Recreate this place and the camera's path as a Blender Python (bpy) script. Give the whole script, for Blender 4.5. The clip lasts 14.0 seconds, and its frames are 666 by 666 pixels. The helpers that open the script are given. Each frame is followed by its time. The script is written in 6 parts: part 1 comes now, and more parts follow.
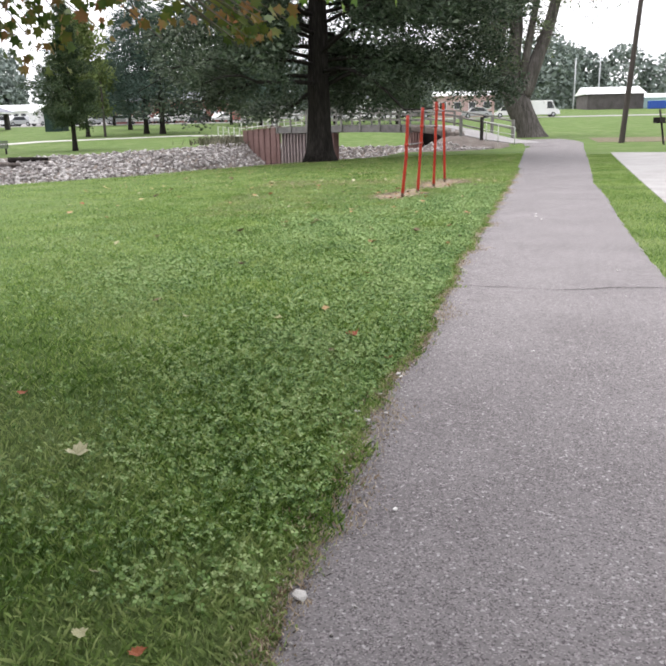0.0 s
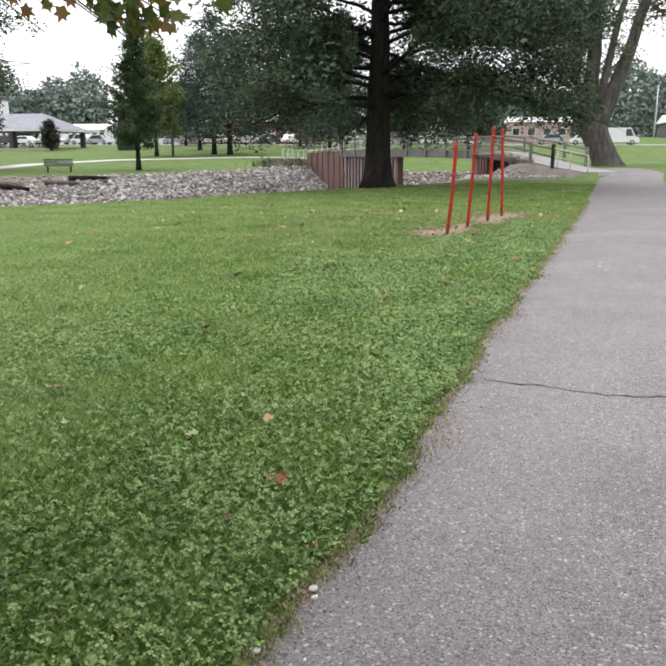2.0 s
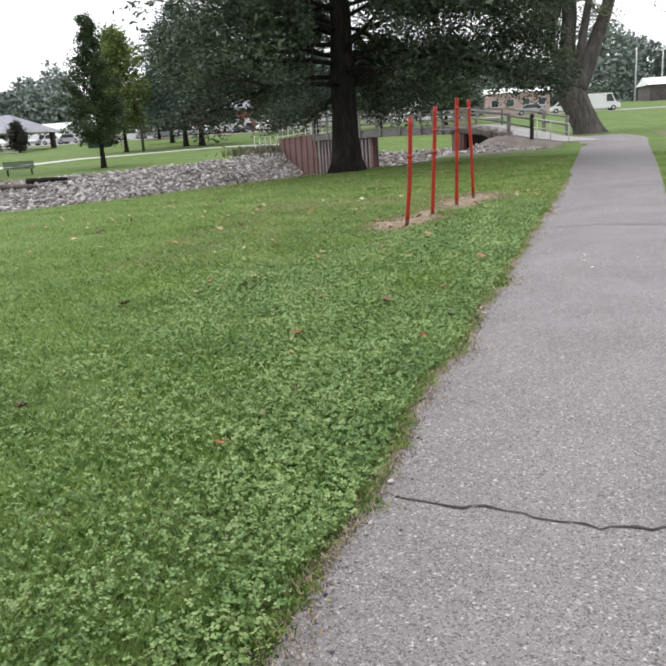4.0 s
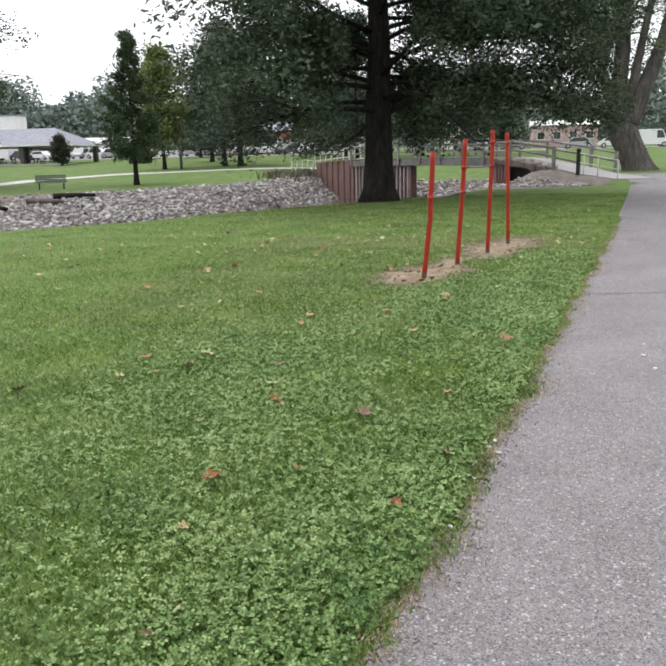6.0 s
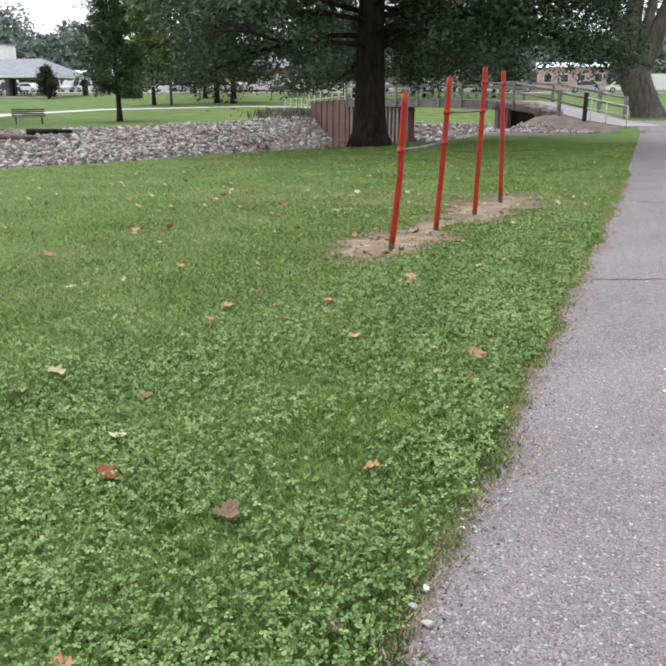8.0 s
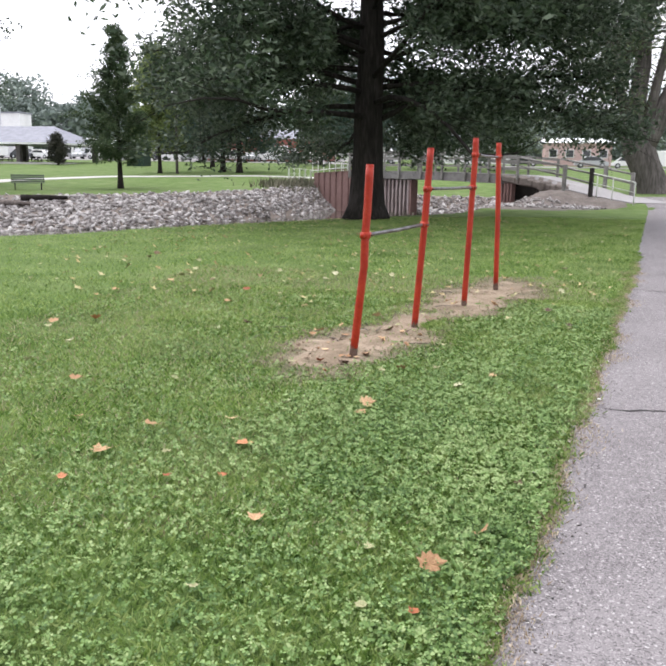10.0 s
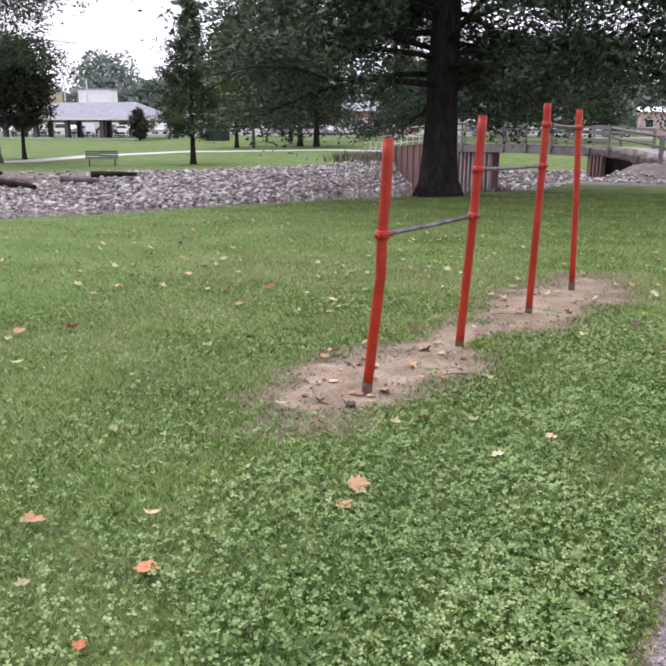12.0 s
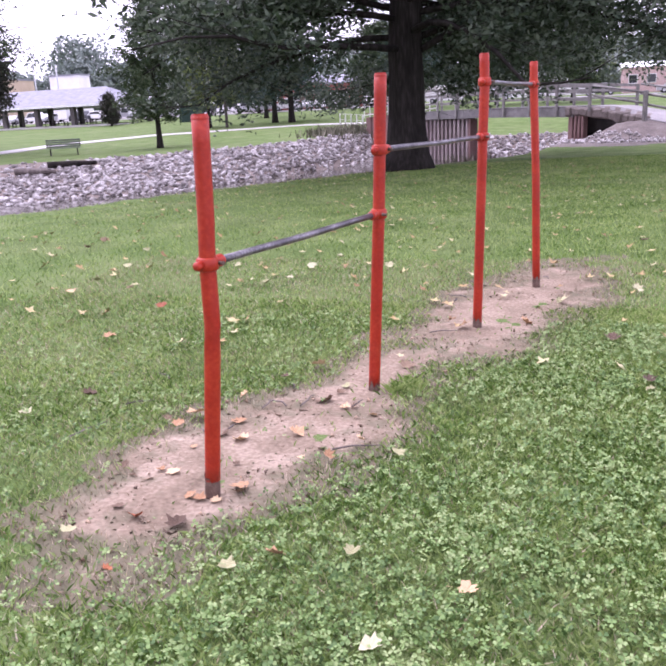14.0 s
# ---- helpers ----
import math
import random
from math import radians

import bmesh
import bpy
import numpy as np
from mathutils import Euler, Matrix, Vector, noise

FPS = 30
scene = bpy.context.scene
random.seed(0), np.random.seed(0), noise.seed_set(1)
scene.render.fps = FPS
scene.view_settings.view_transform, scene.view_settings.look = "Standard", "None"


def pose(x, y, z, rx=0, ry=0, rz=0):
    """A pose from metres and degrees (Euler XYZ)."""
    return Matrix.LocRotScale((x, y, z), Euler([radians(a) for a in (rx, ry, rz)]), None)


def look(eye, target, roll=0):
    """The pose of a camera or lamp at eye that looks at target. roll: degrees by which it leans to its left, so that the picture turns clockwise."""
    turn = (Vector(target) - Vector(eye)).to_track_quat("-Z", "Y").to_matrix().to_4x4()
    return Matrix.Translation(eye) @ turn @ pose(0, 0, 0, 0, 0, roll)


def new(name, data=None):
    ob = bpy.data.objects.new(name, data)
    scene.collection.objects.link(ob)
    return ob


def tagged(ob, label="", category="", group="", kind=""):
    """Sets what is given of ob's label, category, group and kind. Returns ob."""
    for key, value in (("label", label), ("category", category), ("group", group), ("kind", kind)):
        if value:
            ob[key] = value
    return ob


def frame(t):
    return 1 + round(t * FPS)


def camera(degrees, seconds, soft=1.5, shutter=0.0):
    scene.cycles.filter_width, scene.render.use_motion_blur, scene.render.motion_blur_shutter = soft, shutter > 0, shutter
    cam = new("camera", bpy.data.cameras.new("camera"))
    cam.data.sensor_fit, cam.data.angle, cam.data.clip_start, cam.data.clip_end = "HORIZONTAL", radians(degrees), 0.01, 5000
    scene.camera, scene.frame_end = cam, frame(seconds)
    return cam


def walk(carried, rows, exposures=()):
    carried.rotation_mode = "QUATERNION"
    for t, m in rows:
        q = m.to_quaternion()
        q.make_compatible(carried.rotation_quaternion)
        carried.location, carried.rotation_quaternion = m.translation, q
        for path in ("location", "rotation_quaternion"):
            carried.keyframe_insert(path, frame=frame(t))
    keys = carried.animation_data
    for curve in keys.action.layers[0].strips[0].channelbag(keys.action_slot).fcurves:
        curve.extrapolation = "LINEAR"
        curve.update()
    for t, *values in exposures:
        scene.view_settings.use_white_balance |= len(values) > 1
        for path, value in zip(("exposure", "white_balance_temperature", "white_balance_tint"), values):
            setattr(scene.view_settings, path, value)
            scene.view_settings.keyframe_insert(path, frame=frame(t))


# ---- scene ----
cam = camera(47.6, 14.0, soft=2.2)
PATH = [
    (0, (0.544, -2.395, 1.394), (0.375, -0.472, 0.872), -1.1),
    (0.5, (0.675, -1.893, 1.415), (0.429, 0.056, 1.04), 1.2),
    (1, (0.784, -1.379, 1.389), (0.541, 0.535, 0.862), 1.7),
    (1.5, (0.903, -0.919, 1.402), (0.737, 1.008, 0.89), -3.5),
    (2, (1.016, -0.447, 1.444), (0.674, 1.468, 0.979), -0.0),
    (2.5, (1.05, 0.123, 1.433), (0.793, 2.056, 0.987), -0.1),
    (2.7, (1.096, 0.284, 1.428), (0.835, 2.208, 0.95), -3.0),
    (4.8, (1.447, 2.531, 1.439), (1.062, 4.427, 0.928), -1.9),
    (5, (1.434, 2.754, 1.453), (1.115, 4.673, 0.989), 1.1),
    (5.5, (1.495, 3.156, 1.485), (1.229, 5.07, 0.971), -3.2),
    (6, (1.552, 3.601, 1.538), (1.136, 5.506, 1.094), -1.2),
    (6.5, (1.581, 4.184, 1.504), (1.4, 6.118, 1.027), 1.1),
    (7, (1.677, 4.651, 1.478), (1.386, 6.571, 0.996), -4.3),
    (7.5, (1.702, 5.072, 1.52), (1.315, 6.937, 0.913), -0.5),
    (10, (1.867, 7.217, 1.571), (1.435, 9.124, 1.151), 1.0),
    (10.5, (1.883, 7.694, 1.543), (1.439, 9.58, 1.045), -0.3),
    (11, (1.916, 8.054, 1.605), (1.456, 9.94, 1.123), -2.5),
    (11.5, (1.942, 8.492, 1.62), (1.282, 10.338, 1.226), -1.4),
    (12, (1.961, 8.918, 1.599), (1.329, 10.751, 1.111), 0.5),
    (12.5, (1.941, 9.388, 1.593), (1.384, 11.234, 1.062), -2.3),
    (13, (2.014, 9.853, 1.62), (1.401, 11.668, 1.044), -1.0),
    (13.5, (2.06, 10.375, 1.571), (1.488, 12.209, 1.017), 1.3),
    (14, (2.147, 10.75, 1.597), (1.531, 12.571, 1.046), -2.7),
]
walk(cam, [(t, look(eye, target, roll)) for t, eye, target, roll in PATH], [(0, 1.0, 6450, 13), (1, 0.88, 6500, 11), (2.5, 0.76, 6450, 10), (5, 0.62, 6400, 10), (7.5, 0.66, 6350, 10), (10, 0.94, 6300, 14), (10.5, 0.90, 6300, 15), (11.5, 0.73, 6250, 21), (12, 0.78, 6150, 24), (12.5, 0.87, 6050, 29), (13.2, 1.05, 5900, 37), (14, 1.18, 5850, 40)])


# ---- light: an overcast afternoon ----
world = bpy.data.worlds.new("overcast_sky")
scene.world = world
world.use_nodes = True
wn, wl = world.node_tree.nodes, world.node_tree.links
sky = wn.new("ShaderNodeTexSky")
sky.sky_type, sky.sun_disc = "NISHITA", False
sky.sun_elevation, sky.sun_rotation = radians(62.7), radians(296.6)
sky.air_density, sky.dust_density, sky.ozone_density = 1.0, 3.0, 1.0
grey = wn.new("ShaderNodeHueSaturation")
grey.inputs["Saturation"].default_value = 0.12
cloud = wn.new("ShaderNodeMixRGB")
cloud.inputs[0].default_value = 0.65
cloud.inputs[2].default_value = (10.5, 10.6, 11.0, 1)
wl.new(sky.outputs[0], grey.inputs["Color"])
wl.new(grey.outputs[0], cloud.inputs[1])
wl.new(cloud.outputs[0], wn["Background"].inputs["Color"])
wn["Background"].inputs["Strength"].default_value = 0.11
sun = new("sun", bpy.data.lights.new("sun", "SUN"))
sun.data.energy, sun.data.angle, sun.data.color = 1.5, radians(60), (1.0, 0.97, 0.92)
sun.matrix_world = look((-12, 6, 26), (0, 0, 0))


# ---- materials ----
def mat(name, stops, scale=6.0, rough=0.85, bump=0.2, fine=60.0, metal=0.0, spec=0.3, island=0.0, per_object=0.0, patch=0.0, patch_colour=(0.3, 0.25, 0.15), patch_scale=0.5, stretch=(1, 1, 1), bump_dist=0.02, translucent=0.0):
    """A surface with two scales of colour variation, relief, and a tint of its own per piece."""
    m = bpy.data.materials.new(name)
    m.use_nodes = True
    n, l = m.node_tree.nodes, m.node_tree.links
    b = n["Principled BSDF"]
    b.inputs["Roughness"].default_value, b.inputs["Metallic"].default_value = rough, metal
    b.inputs["Specular IOR Level"].default_value = spec
    co = n.new("ShaderNodeTexCoord")
    geo = n.new("ShaderNodeNewGeometry")
    mp = n.new("ShaderNodeMapping")
    mp.inputs["Scale"].default_value = stretch
    l.new(geo.outputs["Position"] if not per_object else co.outputs["Object"], mp.inputs["Vector"])
    a = n.new("ShaderNodeTexNoise")
    a.inputs["Scale"].default_value, a.inputs["Detail"].default_value = scale, 5
    f = n.new("ShaderNodeTexNoise")
    f.inputs["Scale"].default_value, f.inputs["Detail"].default_value = fine, 3
    l.new(mp.outputs[0], a.inputs["Vector"])
    l.new(mp.outputs[0], f.inputs["Vector"])
    mix = n.new("ShaderNodeMath")
    mix.operation = "MULTIPLY_ADD"
    mix.inputs[1].default_value = 0.45
    half = n.new("ShaderNodeMath")
    half.operation = "MULTIPLY"
    half.inputs[1].default_value = 0.55
    l.new(a.outputs[0], half.inputs[0])
    l.new(f.outputs[0], mix.inputs[0])
    l.new(half.outputs[0], mix.inputs[2])
    last = mix.outputs[0]
    if island or per_object:
        add = n.new("ShaderNodeMath")
        add.operation = "MULTIPLY_ADD"
        add.inputs[1].default_value = island or per_object
        sub = n.new("ShaderNodeMath")
        sub.operation = "SUBTRACT"
        sub.inputs[1].default_value = 0.5 * (island or per_object)
        if island:
            l.new(geo.outputs["Random Per Island"], add.inputs[0])
        else:
            oi = n.new("ShaderNodeObjectInfo")
            l.new(oi.outputs["Random"], add.inputs[0])
        l.new(last, add.inputs[2])
        l.new(add.outputs[0], sub.inputs[0])
        last = sub.outputs[0]
    ramp = n.new("ShaderNodeValToRGB")
    lo, hi = 0.3, 0.7
    els = ramp.color_ramp.elements
    while len(els) < len(stops):
        els.new(0.5)
    for i, c in enumerate(stops):
        els[i].position = lo + (hi - lo) * i / max(1, len(stops) - 1)
        els[i].color = (*c, 1)
    l.new(last, ramp.inputs[0])
    colour = ramp.outputs[0]
    if patch:
        p = n.new("ShaderNodeTexNoise")
        p.inputs["Scale"].default_value, p.inputs["Detail"].default_value = patch_scale, 6
        l.new(mp.outputs[0], p.inputs["Vector"])
        pr = n.new("ShaderNodeMapRange")
        pr.inputs[1].default_value, pr.inputs[2].default_value = 0.48, 0.72
        pr.inputs[4].default_value = patch
        l.new(p.outputs[0], pr.inputs[0])
        mx = n.new("ShaderNodeMixRGB")
        mx.inputs[2].default_value = (*patch_colour, 1)
        l.new(pr.outputs[0], mx.inputs[0])
        l.new(colour, mx.inputs[1])
        colour = mx.outputs[0]
    l.new(colour, b.inputs["Base Color"])
    if bump:
        bp = n.new("ShaderNodeBump")
        bp.inputs["Strength"].default_value, bp.inputs["Distance"].default_value = bump, bump_dist
        l.new(mix.outputs[0], bp.inputs["Height"])
        l.new(bp.outputs[0], b.inputs["Normal"])
    if translucent:
        tr = n.new("ShaderNodeBsdfTranslucent")
        l.new(colour, tr.inputs["Color"])
        ms = n.new("ShaderNodeMixShader")
        ms.inputs[0].default_value = translucent
        l.new(b.outputs[0], ms.inputs[1])
        l.new(tr.outputs[0], ms.inputs[2])
        l.new(ms.outputs[0], n["Material Output"].inputs[0])
    return m


M = {}
M["lawn"] = mat("lawn_soil_and_grass", [(0.055, 0.09, 0.025), (0.10, 0.155, 0.045), (0.165, 0.21, 0.085)], 1.1, 0.95, 0.8, 70, spec=0.1, patch=0.3, patch_colour=(0.2, 0.21, 0.11), patch_scale=0.45, bump_dist=0.03)
M["blade"] = mat("grass_blade", [(0.058, 0.118, 0.02), (0.175, 0.285, 0.058), (0.39, 0.475, 0.175)], 0.9, 0.7, 0, 9, spec=0.25, island=0.4, patch=0.4, patch_colour=(0.33, 0.36, 0.2), patch_scale=0.7, translucent=0.35)
M["clover"] = mat("clover_leaf", [(0.062, 0.125, 0.032), (0.185, 0.30, 0.088), (0.33, 0.42, 0.18)], 1.3, 0.58, 0, 9, spec=0.35, island=0.36, translucent=0.2)
M["weed"] = mat("dry_grey_weed", [(0.06, 0.065, 0.04), (0.13, 0.125, 0.085), (0.24, 0.22, 0.17)], 1.5, 0.9, 0, 8, island=0.4)
M["tar"] = mat("dark_open_crack", [(0.03, 0.028, 0.028), (0.055, 0.05, 0.05)], 9, 0.95, 0, 60)
M["dirt"] = mat("bare_trodden_soil", [(0.125, 0.096, 0.066), (0.24, 0.187, 0.135), (0.40, 0.325, 0.25)], 3.2, 0.95, 0.6, 40, spec=0.1, bump_dist=0.02)
M["rock"] = mat("limestone_riprap", [(0.115, 0.103, 0.097), (0.275, 0.255, 0.245), (0.52, 0.50, 0.485)], 2.0, 0.9, 0.5, 14, island=0.35)
M["rock_piece"] = mat("limestone_block", [(0.115, 0.103, 0.097), (0.275, 0.255, 0.245), (0.52, 0.50, 0.485)], 2.0, 0.9, 0.5, 14, per_object=0.35)
M["mud"] = mat("muddy_bank", [(0.085, 0.07, 0.058), (0.16, 0.13, 0.11), (0.26, 0.225, 0.195)], 0.8, 0.9, 0.9, 7, bump_dist=0.08)
M["gravel"] = mat("gravel_bank", [(0.085, 0.07, 0.062), (0.15, 0.128, 0.115), (0.25, 0.22, 0.20)], 1.5, 0.95, 0.8, 18, bump_dist=0.05)
M["bark"] = mat("dark_ridged_bark", [(0.010, 0.009, 0.008), (0.024, 0.021, 0.019), (0.05, 0.045, 0.041)], 3, 0.95, 1.0, 14, stretch=(1, 1, 0.18), bump_dist=0.05, spec=0.1)
M["bark_pale"] = mat("grey_furrowed_bark", [(0.06, 0.052, 0.046), (0.14, 0.12, 0.11), (0.24, 0.21, 0.19)], 2.5, 0.95, 1.0, 9, stretch=(1, 1, 0.2), bump_dist=0.08, spec=0.1)
M["leaf_oak"] = mat("oak_leaf", [(0.017, 0.033, 0.017), (0.047, 0.075, 0.04), (0.13, 0.165, 0.11)], 0.8, 0.6, 0, 5, spec=0.4, island=0.35, translucent=0.3)
M["leaf_pine"] = mat("pine_needles", [(0.02, 0.045, 0.035), (0.045, 0.08, 0.06), (0.10, 0.14, 0.12)], 0.4, 0.7, 0, 4, island=0.3, translucent=0.12)
M["leaf_pear"] = mat("pear_leaf", [(0.025, 0.045, 0.02), (0.05, 0.085, 0.035), (0.10, 0.13, 0.06)], 0.6, 0.6, 0, 5, island=0.3, translucent=0.2)
M["leaf_willow"] = mat("pale_green_leaf", [(0.05, 0.075, 0.03), (0.10, 0.14, 0.06), (0.19, 0.22, 0.12)], 0.6, 0.6, 0, 5, island=0.3, translucent=0.3)
M["leaf_light"] = mat("yellow_green_leaf", [(0.08, 0.115, 0.03), (0.15, 0.20, 0.06), (0.26, 0.31, 0.12)], 0.6, 0.6, 0, 5, island=0.3, translucent=0.35)
# distant foliage: aerial haze is mixed into this pale grey-green base colour
M["leaf_hazed"] = mat("haze_paled_foliage", [(0.155, 0.19, 0.175), (0.19, 0.23, 0.205), (0.23, 0.27, 0.235)], 0.06, 0.9, 0, 0.5, island=0.2)
M["leaf_maple"] = mat("turning_maple_leaf", [(0.04, 0.075, 0.018), (0.08, 0.125, 0.025), (0.14, 0.15, 0.035), (0.24, 0.13, 0.05), (0.38, 0.18, 0.10)], 1.6, 0.6, 0, 6, island=0.25, translucent=0.22)
M["leaf_fresh"] = mat("fresh_green_maple_leaf", [(0.05, 0.10, 0.02), (0.11, 0.20, 0.03), (0.22, 0.33, 0.06)], 1.6, 0.55, 0, 6, island=0.3, translucent=0.5)
M["bark_willow"] = mat("dark_grey_willow_bark", [(0.042, 0.038, 0.035), (0.10, 0.09, 0.084), (0.18, 0.162, 0.152)], 2.5, 0.95, 1.0, 9, stretch=(1, 1, 0.2), bump_dist=0.08, spec=0.1)
M["leaf_dark"] = mat("dark_purple_leaf", [(0.02, 0.025, 0.018), (0.04, 0.04, 0.03), (0.07, 0.07, 0.05)], 0.6, 0.7, 0, 5, island=0.3, translucent=0.15)
M["red"] = mat("chipped_red_paint", [(0.24, 0.015, 0.006), (0.33, 0.024, 0.009), (0.44, 0.05, 0.018)], 5, 0.4, 0.15, 60, spec=0.3, patch=0.35, patch_colour=(0.24, 0.03, 0.02), patch_scale=11, bump_dist=0.004)
M["rust"] = mat("bare_soiled_post_foot", [(0.06, 0.038, 0.03), (0.125, 0.08, 0.062), (0.2, 0.15, 0.12)], 20, 0.85, 0.4, 120, bump_dist=0.004)
M["steel"] = mat("worn_bare_steel_bar", [(0.05, 0.047, 0.052), (0.12, 0.115, 0.125), (0.34, 0.33, 0.34)], 9, 0.36, 0.1, 90, metal=0.7, bump_dist=0.002)
M["concrete"] = mat("pale_concrete", [(0.34, 0.32, 0.30), (0.44, 0.425, 0.41), (0.52, 0.51, 0.50)], 0.8, 0.9, 0.25, 40, bump_dist=0.005)
M["court"] = mat("pale_worn_court_slab", [(0.24, 0.228, 0.222), (0.31, 0.30, 0.295), (0.37, 0.36, 0.355)], 0.9, 0.9, 0.25, 40, bump_dist=0.005)
M["deck"] = mat("grey_bridge_timber", [(0.10, 0.097, 0.092), (0.165, 0.16, 0.155), (0.25, 0.245, 0.235)], 2, 0.9, 0.3, 20, bump_dist=0.01)
M["rail"] = mat("weathered_grey_rail", [(0.11, 0.108, 0.10), (0.19, 0.185, 0.172), (0.29, 0.28, 0.265)], 3, 0.85, 0.3, 30, bump_dist=0.005)
M["rail_white"] = mat("white_painted_rail", [(0.40, 0.41, 0.385), (0.52, 0.53, 0.50), (0.62, 0.62, 0.60)], 4, 0.6, 0.1, 30)
M["pile"] = mat("brown_painted_piling", [(0.13, 0.075, 0.068), (0.19, 0.115, 0.105), (0.26, 0.17, 0.155)], 1.2, 0.8, 0.3, 14, stretch=(1, 1, 0.25), bump_dist=0.01)
M["pile_pale"] = mat("faded_lilac_piling", [(0.17, 0.13, 0.128), (0.27, 0.22, 0.215), (0.36, 0.31, 0.305)], 1.5, 0.8, 0.3, 14, stretch=(1, 1, 0.25), bump_dist=0.01)
# dark timber and metal; also the painted shade in the abutment recesses
M["black"] = mat("creosote_and_recess_shade", [(0.012, 0.011, 0.010), (0.025, 0.022, 0.02), (0.045, 0.04, 0.036)], 3, 0.9, 0.4, 20)
M["brick_far"] = mat("red_brick_wall", [(0.22, 0.075, 0.06), (0.30, 0.11, 0.09), (0.36, 0.16, 0.13)], 2, 0.9, 0.2, 12)
M["pink"] = mat("faded_pink_wall", [(0.40, 0.27, 0.25), (0.52, 0.37, 0.35), (0.6, 0.48, 0.45)], 0.6, 0.9, 0.1, 6)
M["siding"] = mat("white_siding", [(0.6, 0.6, 0.6), (0.72, 0.72, 0.72), (0.8, 0.8, 0.8)], 0.7, 0.7, 0.05, 8)
M["roof_grey"] = mat("grey_shingle_roof", [(0.17, 0.175, 0.20), (0.24, 0.245, 0.28), (0.31, 0.315, 0.35)], 1.2, 0.9, 0.3, 8, stretch=(1, 1, 3))
M["roof_white"] = mat("white_metal_roof", [(0.7, 0.71, 0.72), (0.78, 0.79, 0.8), (0.84, 0.84, 0.85)], 0.5, 0.5, 0.05, 5)
M["wall_dark"] = mat("dark_brown_wall", [(0.05, 0.045, 0.045), (0.09, 0.08, 0.08), (0.13, 0.12, 0.12)], 0.8, 0.9, 0.1, 6)
M["tan"] = mat("tan_wall", [(0.42, 0.33, 0.24), (0.5, 0.4, 0.3), (0.56, 0.46, 0.36)], 0.6, 0.9, 0.1, 6)
M["glass"] = mat("dark_window_glass", [(0.02, 0.022, 0.025), (0.04, 0.043, 0.046)], 1, 0.12, 0, 5, spec=0.6)
M["tyre"] = mat("tyre_rubber", [(0.012, 0.012, 0.012), (0.03, 0.03, 0.03)], 8, 0.9, 0.2, 40)
M["paint_white"] = mat("white_car_paint", [(0.70, 0.70, 0.70), (0.76, 0.76, 0.76)], 0.5, 0.25, 0, 4, spec=0.5)
M["paint_dark"] = mat("dark_car_paint", [(0.03, 0.033, 0.04), (0.06, 0.063, 0.07)], 0.5, 0.25, 0, 4, spec=0.5)
M["paint_silver"] = mat("silver_car_paint", [(0.36, 0.37, 0.38), (0.44, 0.45, 0.46)], 0.5, 0.3, 0, 4, metal=0.3)
M["blue"] = mat("blue_plastic", [(0.02, 0.06, 0.30), (0.03, 0.09, 0.38)], 1, 0.5, 0, 6)
M["teal"] = mat("pale_aqua_sheet", [(0.36, 0.52, 0.52), (0.45, 0.6, 0.6)], 1, 0.6, 0, 6)
M["green_metal"] = mat("dark_green_paint", [(0.008, 0.026, 0.018), (0.014, 0.04, 0.03)], 1, 0.6, 0.05, 8)
M["bench"] = mat("dark_green_bench_slat", [(0.06, 0.075, 0.058), (0.10, 0.12, 0.095), (0.15, 0.165, 0.14)], 4, 0.7, 0.2, 30)
M["pole"] = mat("dark_utility_pole_wood", [(0.035, 0.03, 0.027), (0.065, 0.055, 0.05), (0.10, 0.085, 0.075)], 2, 0.95, 0.6, 14, stretch=(1, 1, 0.1), bump_dist=0.02)
M["galv"] = mat("galvanised_steel", [(0.38, 0.39, 0.4), (0.5, 0.51, 0.52)], 2, 0.45, 0.05, 20, metal=0.6)
M["fallen"] = mat("dry_tan_leaf", [(0.30, 0.165, 0.085), (0.47, 0.30, 0.165), (0.60, 0.44, 0.27)], 22, 0.75, 0.3, 90, per_object=0.35, bump_dist=0.004)
M["fallen_orange"] = mat("dry_orange_leaf", [(0.20, 0.06, 0.03), (0.36, 0.125, 0.055), (0.48, 0.22, 0.11)], 22, 0.75, 0.3, 90, per_object=0.35, bump_dist=0.004)
M["fallen_brown"] = mat("old_brown_leaf", [(0.06, 0.04, 0.028), (0.13, 0.085, 0.055), (0.24, 0.17, 0.11)], 22, 0.8, 0.3, 90, per_object=0.35, bump_dist=0.004)
M["fallen_pale"] = mat("pale_yellow_green_leaf", [(0.24, 0.24, 0.12), (0.36, 0.35, 0.19), (0.47, 0.45, 0.30)], 22, 0.75, 0.3, 90, per_object=0.4, bump_dist=0.004)
M["fallen_many"] = mat("dry_leaf_litter", [(0.22, 0.125, 0.06), (0.34, 0.24, 0.105), (0.46, 0.38, 0.19), (0.42, 0.39, 0.22)], 5, 0.75, 0.2, 30, island=0.5)
M["fallen_crumb"] = mat("broken_dry_leaf", [(0.07, 0.045, 0.03), (0.19, 0.125, 0.08), (0.38, 0.28, 0.19)], 9, 0.8, 0, 30, island=0.5)
M["pebble"] = mat("pale_pebble", [(0.4, 0.38, 0.36), (0.58, 0.56, 0.54), (0.7, 0.69, 0.67)], 14, 0.85, 0.3, 90, per_object=0.4, bump_dist=0.004)


